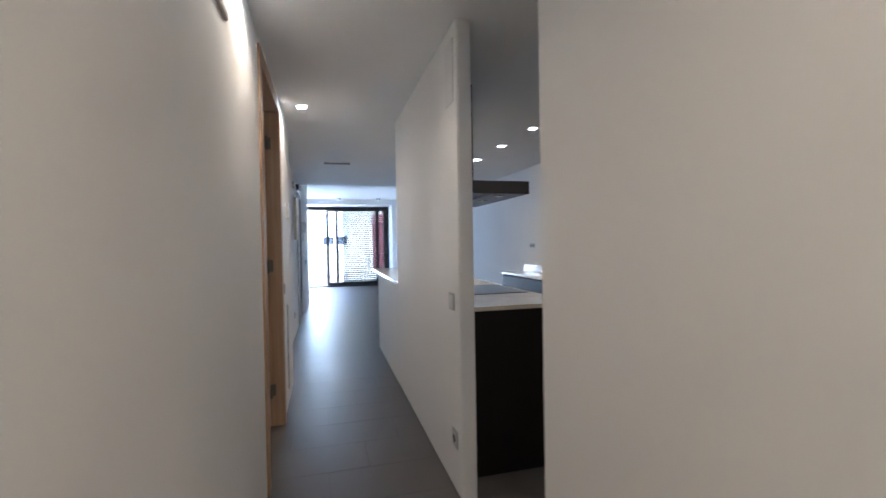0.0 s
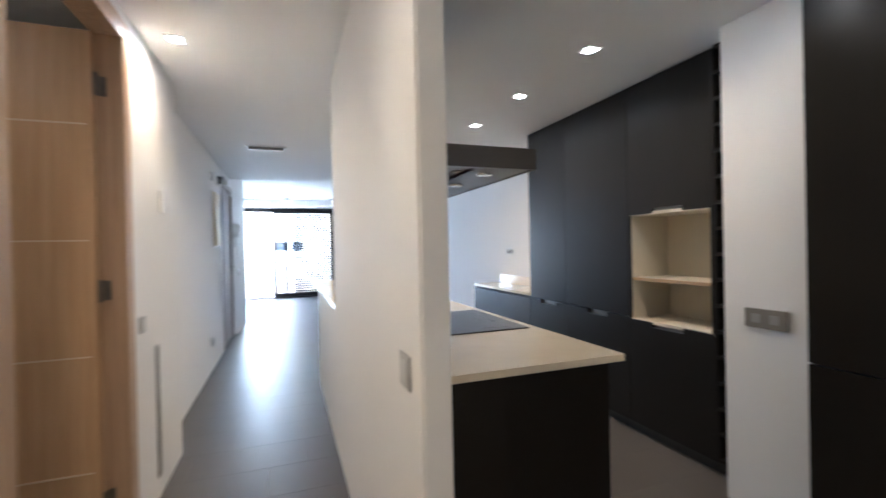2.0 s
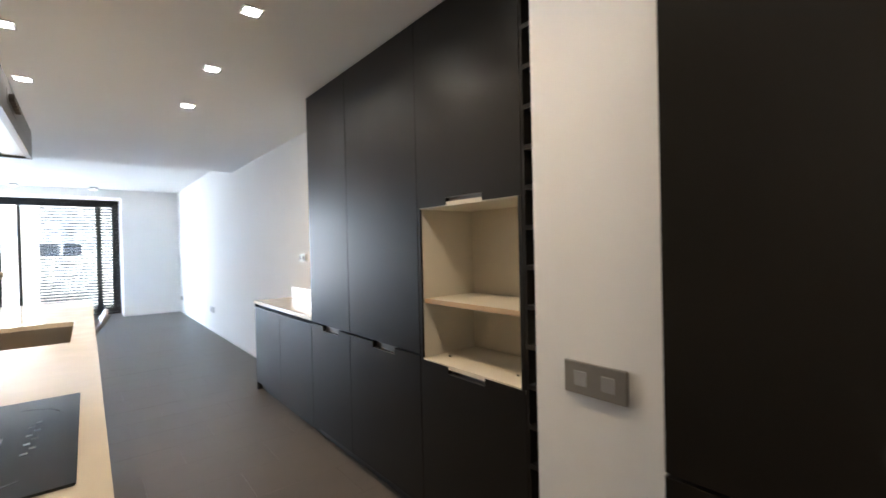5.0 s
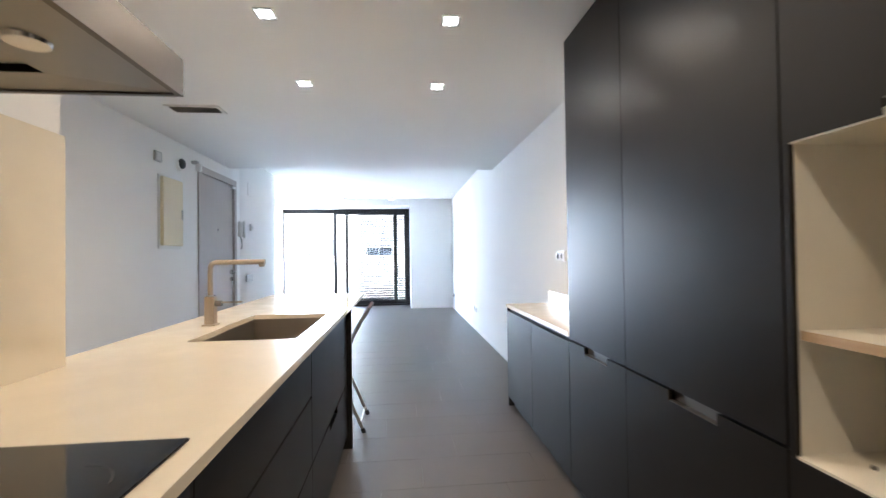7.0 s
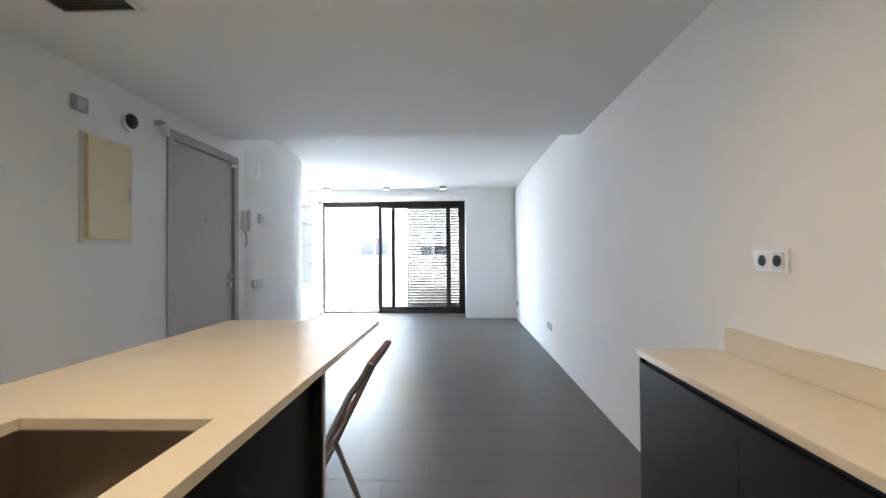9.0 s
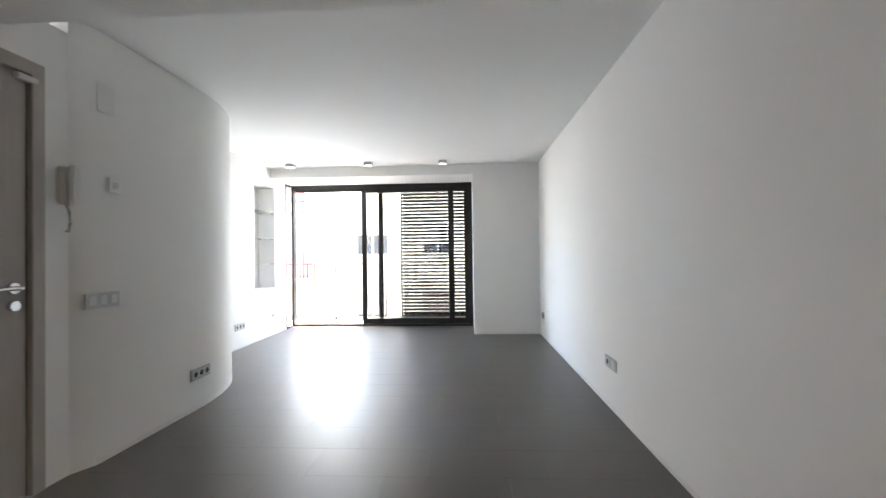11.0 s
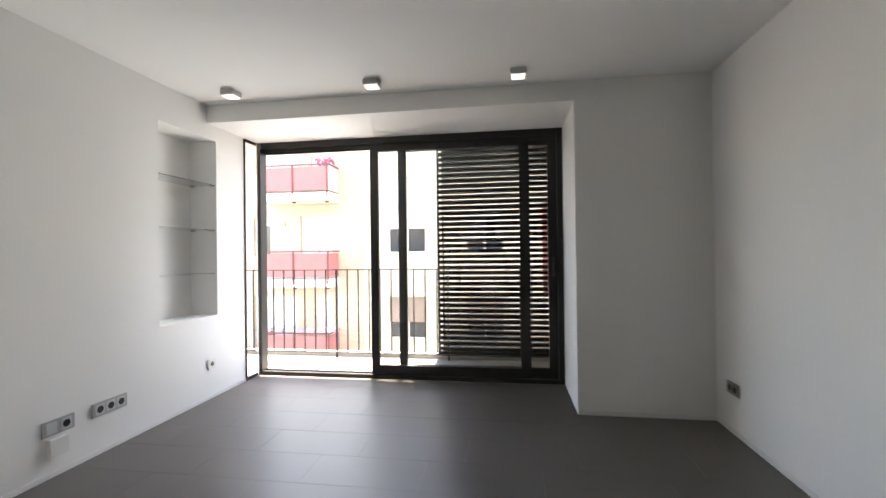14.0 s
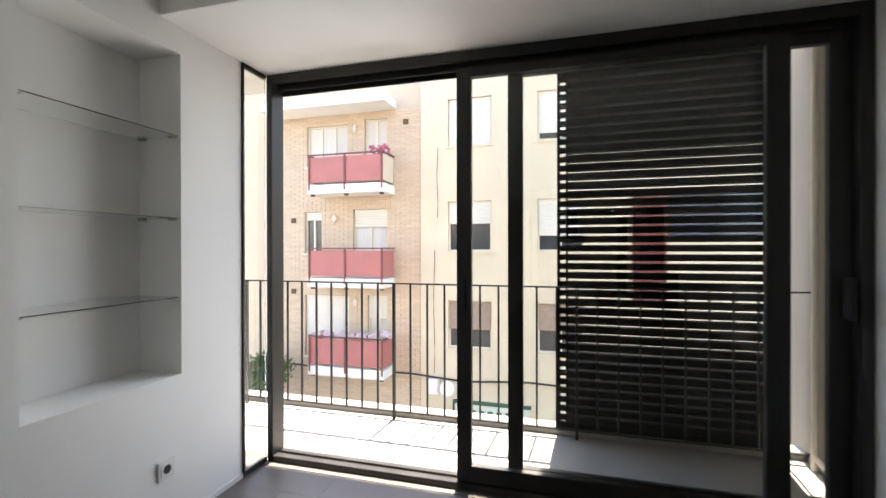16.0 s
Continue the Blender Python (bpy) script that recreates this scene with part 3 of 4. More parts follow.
def island():
    t = thing("island_cabinet", "dark kitchen island cabinet with handleless drawers", "cabinet", -1.49, .2, 0)
    fx = -1.487
    wp("body", boxes((PX1 + .004, fx - .023, .222, SY0 - .05, .09, .875), (PX1 + .004, fx - .023, SY1 + .05, 3.24, .09, .875),
                     (PX1 + .004, fx - .023, SY0 - .05, SY1 + .05, .09, .60)), M_DARKIN, t)
    wp("plinth", box(PX1 + .03, fx - .06, .24, 3.24, 0, .086), M_DARK, t)
    wp("end_panel", box(PX1 + .003, fx, .2, .220, 0, .876, .001), M_DARK, t, "dark end panel")
    for a, b, n0, n1 in ((.222, 1.25, .62, .86), (1.252, 2.19, 1.62, 1.86), (2.193, 3.24, 2.60, 2.84)):
        if a < 2.19:
            wp("drawer", box(fx - DT, fx, a, b, .668, .848, .0012), M_DARK, t)
            wp("drawer", box(fx - DT, fx, a, b, .412, .660, .0012), M_DARK, t)
        else:
            wp("door", box(fx - DT, fx, a, b, .412, .848, .0012), M_DARK, t)
        d = wp("drawer", notched(a, b, .09, .404, fx - DT, n0, n1, .034), M_DARK, t)
        wp("grip", box(fx - DT, fx - .001, n0 + .001, n1 - .001, .366, .370), M_GRIP, d, "metal lined grip notch")
    # thin black plate on the front, paints the shade inside a grip notch
    k = wp("grip_shade", box(fx, fx + .0012, 1.10, 1.235, .790, .842), M_BLACK, t, "flat black plate as shade of the grip notch")
    wp("grip_lip", box(fx, fx + .004, 1.096, 1.239, .8425, .8465, .001), M_CHROME, k, "bright metal lip")
    wp("grip_lip", box(fx, fx + .004, 1.096, 1.239, .7855, .7895, .001), M_CHROME, k, "bright metal lip")
    wp("end_panel", box(PX1 - .02, fx + .030, 3.244, 3.263, 0, .876, .001), M_DARK, t, "dark end panel")
    wp("outer_panel", box(PX1 - .02, fx + .030, 3.2635, 3.284, 0, .876, .001), M_TRIM, t, "pale end panel")


island()
bm = boxes((PX1 + .0005, SX0, IY0, 1.813, .878, .90), (IX0 - .002, SX0, 1.813, IY1, .878, .90), (SX1, IX1, IY0, 1.813, .878, .90), (SX1, IX1, 1.813, IY1, .878, .90), (SX0, SX1, IY0, 1.813, .878, .90), (SX0, SX1, 1.813, SY0, .878, .90), (SX0, SX1, SY1, IY1, .878, .90))
bmesh.ops.remove_doubles(bm, verts=bm.verts, dist=.0001)
tagged(mesh_ob("island_worktop", bm, M_QUARTZ), "long cream quartz worktop with bar overhang", "worktop")
# the partition stands in the worktop's edge strip, so the strip starts at its face
tagged(mesh_ob("splashback", box(PX1, PX1 + .013, .19, 1.808, .9005, 1.546, .001), M_QUARTZ), "cream quartz splashback on the partition", "splashback")


def sink():
    t = thing("sink", "rectangular undermount steel kitchen sink", "sink", (SX0 + SX1) / 2, (SY0 + SY1) / 2, .66)
    w, floor_z, lip = .006, .664, .879
    bm = bmesh.new()
    def ring(x0, x1, y0, y1, z):
        return [bm.verts.new(p) for p in ((x0, y0, z), (x1, y0, z), (x1, y1, z), (x0, y1, z))]
    loops = [ring(SX0 - w, SX1 + w, SY0 - w, SY1 + w, floor_z - .01), ring(SX0 - w, SX1 + w, SY0 - w, SY1 + w, lip - .002),
             ring(SX0 + .002, SX1 - .002, SY0 + .002, SY1 - .002, lip - .002), ring(SX0 + .004, SX1 - .004, SY0 + .004, SY1 - .004, floor_z + .022),
             ring(SX0 + .026, SX1 - .026, SY0 + .026, SY1 - .026, floor_z)]
    for p, q in zip(loops, loops[1:]):
        for k in range(4):
            bm.faces.new((p[k], p[(k + 1) % 4], q[(k + 1) % 4], q[k]))
    bm.faces.new(loops[0][::-1])
    bm.faces.new(loops[-1])
    bmesh.ops.recalc_face_normals(bm, faces=bm.faces)
    wp("basin", bm, M_SINK, t)
    wp("drain", rod((-1.72, 2.50, .664), (-1.72, 2.50, .669), .045, 24), M_CHROME, t, "round steel drain")
    wp("overflow", rod((SX0 + .002, 2.52, .80), (SX0 + .008, 2.52, .80), .02, 20), M_CHROME, t, "round overflow cap")


sink()


def tap():
    t = thing("tap", "champagne metal kitchen tap with angular swan spout", "tap", -1.987, 2.513, .9)
    part("base_plate", box(-.030, .030, -.030, .030, 0, .005, .002), M_TAP, t)
    part("body", box(-.020, .020, -.020, .020, .005, .128, .003), M_TAP, t)
    part("collar", box(-.016, .016, -.016, .016, .128, .134, .001), M_CHROME, t, "thin bright collar")
    R, pts = .028, [(0, 0, .130), (0, 0, .20), (0, 0, .246)]
    pts += [(R - R * math.cos(a), 0, .250 + R * math.sin(a)) for a in [math.pi / 2 * i / 6 for i in range(7)]]
    pts += [(.12, 0, .278), (.235, 0, .278)]
    tube("spout", pts, .0118, M_TAP, t, seg=14)
    smooth(part("nozzle", rod((.221, 0, .256), (.221, 0, .268), .012, 16), M_TAP, t))
    stub = bmesh.new()
    add_rod(stub, (.018, 0, .095), (.048, 0, .095), .013, 16)
    lv = smooth(part("lever_hub", stub, M_GRIP, t, "round steel lever hub"))
    part("lever", box(.045, .135, -.005, .005, .096, .104, .002), M_TAP, lv)


tap()


def hob():
    t = thing("hob", "black glass induction hob set in the worktop", "hob", -1.685, .955, .9005)
    part("glass_plate", box(-.198, .198, -.285, .285, 0, .005, .0015), M_HOB, t)
    for x, y, r, a0 in ((-.09, -.14, .075, 3.6), (.085, -.14, .09, 3.9), (-.08, .14, .09, .5), (.09, .13, .075, .2)):
        bm = bmesh.new()
        n = 14
        ring = [[bm.verts.new((x + rr * math.cos(a0 + 1.3 * k / n), y + rr * math.sin(a0 + 1.3 * k / n), .0054)) for k in range(n + 1)] for rr in (r, r - .003)]
        for k in range(n):
            bm.faces.new((ring[0][k], ring[0][k + 1], ring[1][k + 1], ring[1][k]))
        part("zone_mark", bm, M_HOBMARK, t, "printed cooking zone arc")
    for k in range(8):
        part("touch_key", box(.118 + .010 * (k % 2), .128 + .010 * (k % 2), -.10 + .026 * k, -.090 + .026 * k, .0049, .0053), M_HOBMARK, t, "pale printed touch key")
    part("slider_mark", box(.080, .085, -.03, .025, .0049, .0053), M_HOBMARK, t, "pale printed slider")


hob()


def hood():
    t = thing("cooker_hood", "flat brushed steel cooker hood with square chimney", "cooker hood", -1.83, .93, 1.53)
    x0, x1, y0, y1 = PX1 + .002, -1.575, .455, 1.41
    z0, z1 = 1.523, 1.590
    # canopy and chimney take the darker copy, their dim reflections put into the colour
    body = wp("canopy", boxes((x0, x1, y0, y0 + .012, z0, z1), (x0, x1, y1 - .012, y1, z0, z1), (x1 - .012, x1, y0 + .012, y1 - .012, z0, z1),
                              (x0, x1, y0, y1, z1, z1 + .008)), M_STEEL_SHADED, t)
    # sloping underside round the filters
    bm = bmesh.new()
    o = [(x0, y0 + .012, z0 + .003), (x1 - .012, y0 + .012, z0 + .003), (x1 - .012, y1 - .012, z0 + .003), (x0, y1 - .012, z0 + .003)]
    i = [(x0, y0 + .08, z0 + .010), (x1 - .20, y0 + .08, z0 + .010), (x1 - .20, y1 - .08, z0 + .010), (x0, y1 - .08, z0 + .010)]
    a, b = [bm.verts.new(p) for p in o], [bm.verts.new(p) for p in i]
    for k in range(4):
        bm.faces.new((a[k], a[(k + 1) % 4], b[(k + 1) % 4], b[k]))
    wp("underside", bm, M_STEEL, body)
    for k in range(3):
        q0 = y0 + .085 + k * .262
        f = wp("filter", box(x0 + .006, x1 - .206, q0, q0 + .256, z0 + .020, z0 + .032, .002), M_STEEL, t, "flat metal grease filter")
        wp("latch", boxes((x1 - .25, x1 - .22, q0 + .10, q0 + .145, z0 + .016, z0 + .021)), M_GREYPLATE, f, "recessed filter latch")
    for yy in (.63, .93, 1.20):
        lamp = bmesh.new()
        add_rod(lamp, (x1 - .125, yy, z0 + .001), (x1 - .125, yy, z0 + .012), .028, 24, .034)
        smooth(wp("hood_lamp", lamp, M_CHROME, t, "round recessed hood lamp, off"))
    pn = wp("control_panel", box(x1 - .001, x1 + .0005, .93, 1.07, 1.550, 1.578), M_STEEL_SHADED, t)
    for k in range(5):
        wp("button", rod((x1 + .001, .951 + k * .0235, 1.565), (x1 + .009, .951 + k * .0235, 1.565), .008, 16), M_GRIP, pn, "round steel button")
    wp("chimney", box(x0, -1.815, .78, 1.08, z1 + .008, HK - .001, .002), M_STEEL_SHADED, t)


hood()


def cloth():
    bm = bmesh.new()
    rows, n = 14, 56
    rings = []
    for i in range(rows):
        f = i / (rows - 1)
        ring = []
        for k in range(n):
            a = 2 * math.pi * k / n
            fold = .20 * math.sin(5 * a + 1.3 * f) + .11 * math.sin(9 * a - 2 * f) + .25 * noise.noise(Vector((math.cos(a) * 1.4, math.sin(a) * 1.4, f * 2)))
            r = .068 * (1 - f ** 2.6) ** .5 * (1 + fold * (1 - .4 * f)) + .003
            lump = 1 + .28 * noise.noise(Vector((math.cos(a) * 1.1 + 5, math.sin(a) * 1.1, f)))
            ring.append(bm.verts.new((r * .8 * math.cos(a) - .010 * f, r * 1.15 * math.sin(a) + .02 * f * f, .135 * f * lump + .002)))
        rings.append(ring)
    for p, q in zip(rings, rings[1:]):
        for k in range(n):
            bm.faces.new((p[k], p[(k + 1) % n], q[(k + 1) % n], q[k]))
    bm.faces.new(rings[-1])
    t = tagged(mesh_ob("dish_cloth", bm, M_CLOTH), "crumpled white cotton cloth lying on the worktop", "cloth")
    t.location = (-1.975, .545, .9)
    smooth(t, 3)


cloth()


def chair():
    t = thing("folding_chair", "folding chair with metal tubes and reddish wood slats", "chair", -1.5, 3.66, 0)
    for s in (-.19, .19):
        tube("front_leg", [(-.30, s, .012), (-.10, s, .40), (.02, s, .64), (.07, s, .74), (.115, s, .80), (.14, s, .845)], .0125, M_CHAIRT, t)
        tube("rear_leg", [(-.10, s * .9, .455), (-.01, s * .9, .24), (.09, s * .9, .012)], .0115, M_CHAIRT, t)
        part("foot_cap", rod((.095, s * .9, 0), (.083, s * .9, .03), .015), M_BLACK, t, "black rubber foot")
        part("foot_cap", rod((-.305, s, 0), (-.292, s, .03), .015), M_BLACK, t, "black rubber foot")
    b1 = box(-.010, .010, -.18, .18, -.04, .04, .006)
    bmesh.ops.rotate(b1, verts=b1.verts, cent=(0, 0, 0), matrix=Matrix.Rotation(radians(30), 3, "Y"))
    o = part("back_slat", b1, M_CHAIRW, t)
    o.location = (.118, 0, .815)
    b2 = box(-.009, .009, -.18, .18, -.025, .025, .005)
    bmesh.ops.rotate(b2, verts=b2.verts, cent=(0, 0, 0), matrix=Matrix.Rotation(radians(27), 3, "Y"))
    o = part("back_slat", b2, M_CHAIRW, t)
    o.location = (.005, 0, .605)
    for k in range(5):
        o = part("seat_slat", box(-.03, .03, -.17, .17, -.008, .008, .004), M_CHAIRW, t)
        o.location = (-.36 + k * .066, 0, .462)
    part("crossbar", rod((.072, -.17, .055), (.072, .17, .055), .008), M_CHAIRT, t)


chair()

# ---- entrance ----


def entrance_door():
    d = thing("door_2", "closed grey oak entrance door with steel lever handle", "door", XE, DY0, 0)
    tagged(d, kind="structure")
    wp("frame", boxes((XE - .12, XE + .014, DY0 - .06, DY0 + .008, 0, DZ), (XE - .12, XE + .014, DY1 - .008, DY1 + .06, 0, DZ),
                      (XE - .12, XE + .014, DY0 - .06, DY1 + .06, DZ - .008, DZ + .06), bevel=.003), M_GREYDOOR, d)
    leaf = wp("leaf", box(XE - .06, XE - .012, DY0 + .012, DY1 - .014, .006, DZ - .012, .002), M_GREYDOOR, d)
    wp("edge_seal", box(XE - .058, XE - .014, DY1 - .0135, DY1 - .0085, .006, DZ - .012), M_BLACK, d, "dark gap seal")
    h = bmesh.new()
    add_rod(h, (XE - .012, DY1 - .085, 1.03), (XE + .008, DY1 - .085, 1.03), .026, 24)
    add_rod(h, (XE + .008, DY1 - .085, 1.03), (XE + .045, DY1 - .085, 1.03), .010)
    add_rod(h, (XE + .042, DY1 - .085, 1.03), (XE + .042, DY1 - .195, 1.03), .010)
    smooth(wp("handle", h, M_CHROME, leaf, "steel lever handle on round rose"))
    smooth(wp("lock", rod((XE - .012, DY1 - .085, .945), (XE + .012, DY1 - .085, .945), .024, 24), M_CHROME, leaf, "round steel lock cylinder"))
    wp("peephole", rod((XE - .013, (DY0 + DY1) / 2, 1.52), (XE - .006, (DY0 + DY1) / 2, 1.52), .010, 16), M_CHROME, leaf, "small brass peephole")
    for z in (.85, 1.83):
        wp("hinge", boxes((XE - .014, XE - .007, DY0 + .030, DY0 + .046, z - .07, z + .07)), M_CHROME, d, "steel hinge plate")
    wp("door_closer", box(XE - .012, XE + .02, DY1 - .08, DY1 + .02, DZ - .05, DZ - .02, .003), M_PLASTIC, d, "white contact sensor")


entrance_door()
b = thing("fuse_box", "cream fuse box with a raised door on the wall", "fuse box", XE, 4.365, 1.285)
part("frame", box(0, .012, 0, .375, 0, .64, .003), M_PLASTIC, b)
dr = part("door", box(.012, .040, .022, .352, .030, .622, .003), M_BOX, b, "cream raised door")
part("latch", box(.040, .052, .322, .346, .27, .36, .003), M_PLASTIC, dr, "white latch")
plate("junction_box", "square white alarm junction plate high on wall", "junction box", XE, 4.36, 2.068, .10, .085, 1, M3, keys=1, d=.02)
s = thing("alarm_siren", "round dark and white alarm siren by the door", "alarm", XE, 4.715, 2.065)
smooth(part("base", rod((0, 0, 0), (.03, 0, 0), .052, 28), M_PLASTIC, s))
bm = bmesh.new()
bmesh.ops.create_uvsphere(bm, u_segments=24, v_segments=12, radius=.048)
bmesh.ops.scale(bm, vec=(.6, 1, 1), verts=bm.verts)
bmesh.ops.translate(bm, vec=(.034, 0, .014), verts=bm.verts)
smooth(part("dome", bm, M_BLACK, s, "dark dome"), 3)
s = thing("alarm_detector", "small white alarm detector on a wall bracket", "detector", XE, 4.99, 2.135)
part("bracket", box(0, .055, -.025, .025, .0, .03, .003), M_SILVER, s)
part("body", box(.035, .085, -.022, .028, -.075, .005, .008), M_PLASTIC, s)
p = thing("door_phone", "white entry phone handset with hanging cord", "phone", XE + .0005, 6.215, 1.30)
part("wall_plate", box(0, .045, -.045, .045, .16, .36, .01), M_PLASTIC, p)
smooth(part("handset", boxes((.055, .085, -.026, .026, .15, .37), (.044, .066, -.024, .024, .29, .36), (.044, .066, -.024, .024, .155, .225), bevel=.010), M_PLASTIC, p))
tube("cord", [(.02, 0, .17), (.03, .01, .12), (.035, .012, .06), (.03, .006, .01), (.02, .0, .02)], .007, M_SILVER, p)
XC = XE + .058
plate("thermostat", "small white thermostat by the entry phone", "thermostat", XC, 6.47, 1.60, .085, .085, 1, (M_PLASTIC, M_INSERT, M_BLACK), keys=1, d=.026, fill=.6)
plate("light_switch", "triple light switch by the entrance door", "switch", XC, 6.395, .93, .235, .085, 1, M3, keys=3, d=.014, fill=.72)
plate("blank_plate", "flush white blank plate high on the wall", "plate", XC, 6.43, 2.10, .13, .17, 1, M3W, d=.004)
q = plate("wall_socket", "grey triple socket low on the rounding wall", "socket", XL + .830, 7.28, .275, .235, .085, 1, M3, holes=3)

# ---- living room ----
plate("wall_socket", "grey socket low on the long wall near the window", "socket", XR, 10.10, .30, .15, .08, -1, M3G, holes=2)
plate("wall_socket", "grey triple socket low on the long wall", "socket", XR, 7.28, .345, .235, .085, -1, M3, holes=2, keys=1)
plate("wall_socket", "triple socket plate below the shelf niche", "socket", XL, 9.41, .277, .24, .085, 1, M3, holes=3)
plate("wall_socket", "media socket plate on the white wall", "socket", XL, 9.09, .275, .18, .085, 1, M3, holes=2, keys=1)
plate("wall_socket", "single white socket below the niche", "socket", XL, 10.36, .292, .085, .085, 1, M3W, holes=1)
plate("junction_box", "white surface junction box above the skirting", "junction box", XL, 9.08, .165, .10, .10, 1, M3W, d=.03)


def glass_shelf(z):
    t = thing("glass_shelf", "clear glass shelf on small metal clips in the niche", "shelf", XL - .13, (NY0 + NY1) / 2, z, "niche shelves")
    hy = (NY1 - NY0) / 2
    o = part("glass_plate", box(-.118, .118, -hy + .002, hy - .002, -.002, .002, .0006), M_SHELF, t)
    o.visible_shadow = False
    for x, y in ((-.09, hy - .012), (.09, hy - .012), (.09, -hy + .012)):
        part("clip", box(x - .02, x + .02, y - .010, y + .010, -.010, -.003, .002), M_GREYPLATE, t, "metal shelf clip")


for z in (1.825, 1.435, 1.062):
    glass_shelf(z)


# ---- sliding window ----
WX0, WX1, WZ = -3.925, -.928, 2.338


def window():
    t = thing("window_1", "wide dark aluminium sliding window, one side open", "window", WX0, YG, 0)
    tagged(t, kind="structure")
    y0, y1 = 11.045, 11.158
    wp("window_frame", boxes((WX0, WX0 + .038, y0, y1, 0, WZ), (WX1 - .050, WX1, y0, y1, 0, WZ), (WX0 + .038, WX1 - .050, y0, y0 + .008, WZ - .060, WZ), (WX0 + .038, WX1 - .050, y0 + .052, y0 + .060, WZ - .085, WZ),
                             (WX0 + .038, WX1 - .050, y0 + .104, y1, WZ - .098, WZ), (WX0 + .038, WX1 - .050, y0 + .008, y1 - .006, WZ - .030, WZ - .004),
                             (WX0 + .038, WX1 - .050, y0, y1, 0, .040), (WX0 + .038, WX1 - .050, y0 + .05, y0 + .056, .040, .052), bevel=.002), M_ALU, t)
    for nm, a, b, yy in (("inner", -2.745, -1.225, 11.056), ("outer", -2.478, -.966, 11.106)):
        z0, z1 = .048, WZ - .088
        s = wp("sliding_panel", boxes((a, a + .078, yy, yy + .044, z0, z1), (b - .092, b, yy, yy + .044, z0, z1),
                                      (a + .078, b - .092, yy, yy + .044, z0, z0 + .085), (a + .078, b - .092, yy, yy + .044, z1 - .05, z1), bevel=.002), M_ALU, t)
        gl = wp("pane", box(a + .075, b - .089, yy + .018, yy + .026, z0 + .08, z1 - .045), M_GLASS, s)
        gl.visible_shadow = False
        if nm == "inner":
            wp("pull", box(a + .03, a + .048, yy - .02, yy, .95, 1.13, .003), M_BLACK, s, "black pull handle")
        else:
            wp("pull", box(b - .05, b - .03, yy - .075, yy, .98, 1.16, .003), M_BLACK, s, "black pull handle")
    wp("side_frame", boxes((XL - .012, XL + .012, 10.851, 11.045, 0, .03), (XL - .012, XL + .012, 10.851, 11.045, WZ - .025, WZ), (XL - .012, XL + .012, 10.851, 10.862, .03, WZ - .025)), M_ALU, t)
    gl = wp("side_pane", box(XL - .004, XL + .004, 10.861, 11.046, .03, WZ - .025), M_GLASS, t)
    gl.visible_shadow = False


window()
struct("window_sill", box(WX0 + .0, WX1, 11.0, 11.045, -.012, .004), M_BRONZE, "narrow worn bronze threshold strip", "sill")

# ---- balcony ----
struct("balcony_floor", box(-9.5, .9, 11.16, 12.06, -.22, -.02), M_CONC, "pale stone balcony floor slab", "balcony")
struct("balcony_kerb", box(-9.5, -.75, 11.95, 12.06, -.02, .03), M_CONC, "raised stone edge under the railing", "kerb")
struct("balcony_above", box(-9.5, .9, 11.16, 11.98, 2.62, 2.80), M_WHITE, "white underside of the balcony above", "balcony")
struct("wall_balcony_end", box(-.75, -.55, 11.16, 12.42, -.22, 2.62), M_RENDER, "beige rendered balcony end wall", "wall")
struct("wall_facade", boxes((-12, XL - .36, 10.6, 10.85, -5.8, 9), (.3, 6, 10.9, 11.16, -5.8, 9), (XL - .36, .3, 10.85, 11.16, -5.8, -.3), (XL - .36, .3, 10.9, 11.16, 2.76, 9)),
       M_RENDER, "rendered outer facade of the apartment house", "wall")


def railing():
    t = thing("railing", "black iron balcony railing with thin upright bars", "railing", -5, 11.90, 0)
    wp("top_rail", box(-9.4, -.75, 11.885, 11.915, 1.015, 1.026), M_RAIL, t)
    wp("bottom_rail", box(-9.4, -.75, 11.888, 11.912, .038, .048), M_RAIL, t)
    me, pm = None, None
    for k in range(-44, 20):
        x = -3.445 + k * .134
        post = k % 10 == 0
        src = pm if post else me
        if src is None:
            o = wp("post" if post else "bar", box(x - .010, x + .010, 11.89, 11.91, -.02, 1.016) if post else box(x - .0065, x + .0065, 11.894, 11.906, .045, 1.016), M_RAIL, t)
            if post:
                pm, px = o, x
            else:
                me, bx = o, x
        else:
            o = src.copy()
            scene.collection.objects.link(o)
            o.location.x += x - (px if post else bx)


railing()


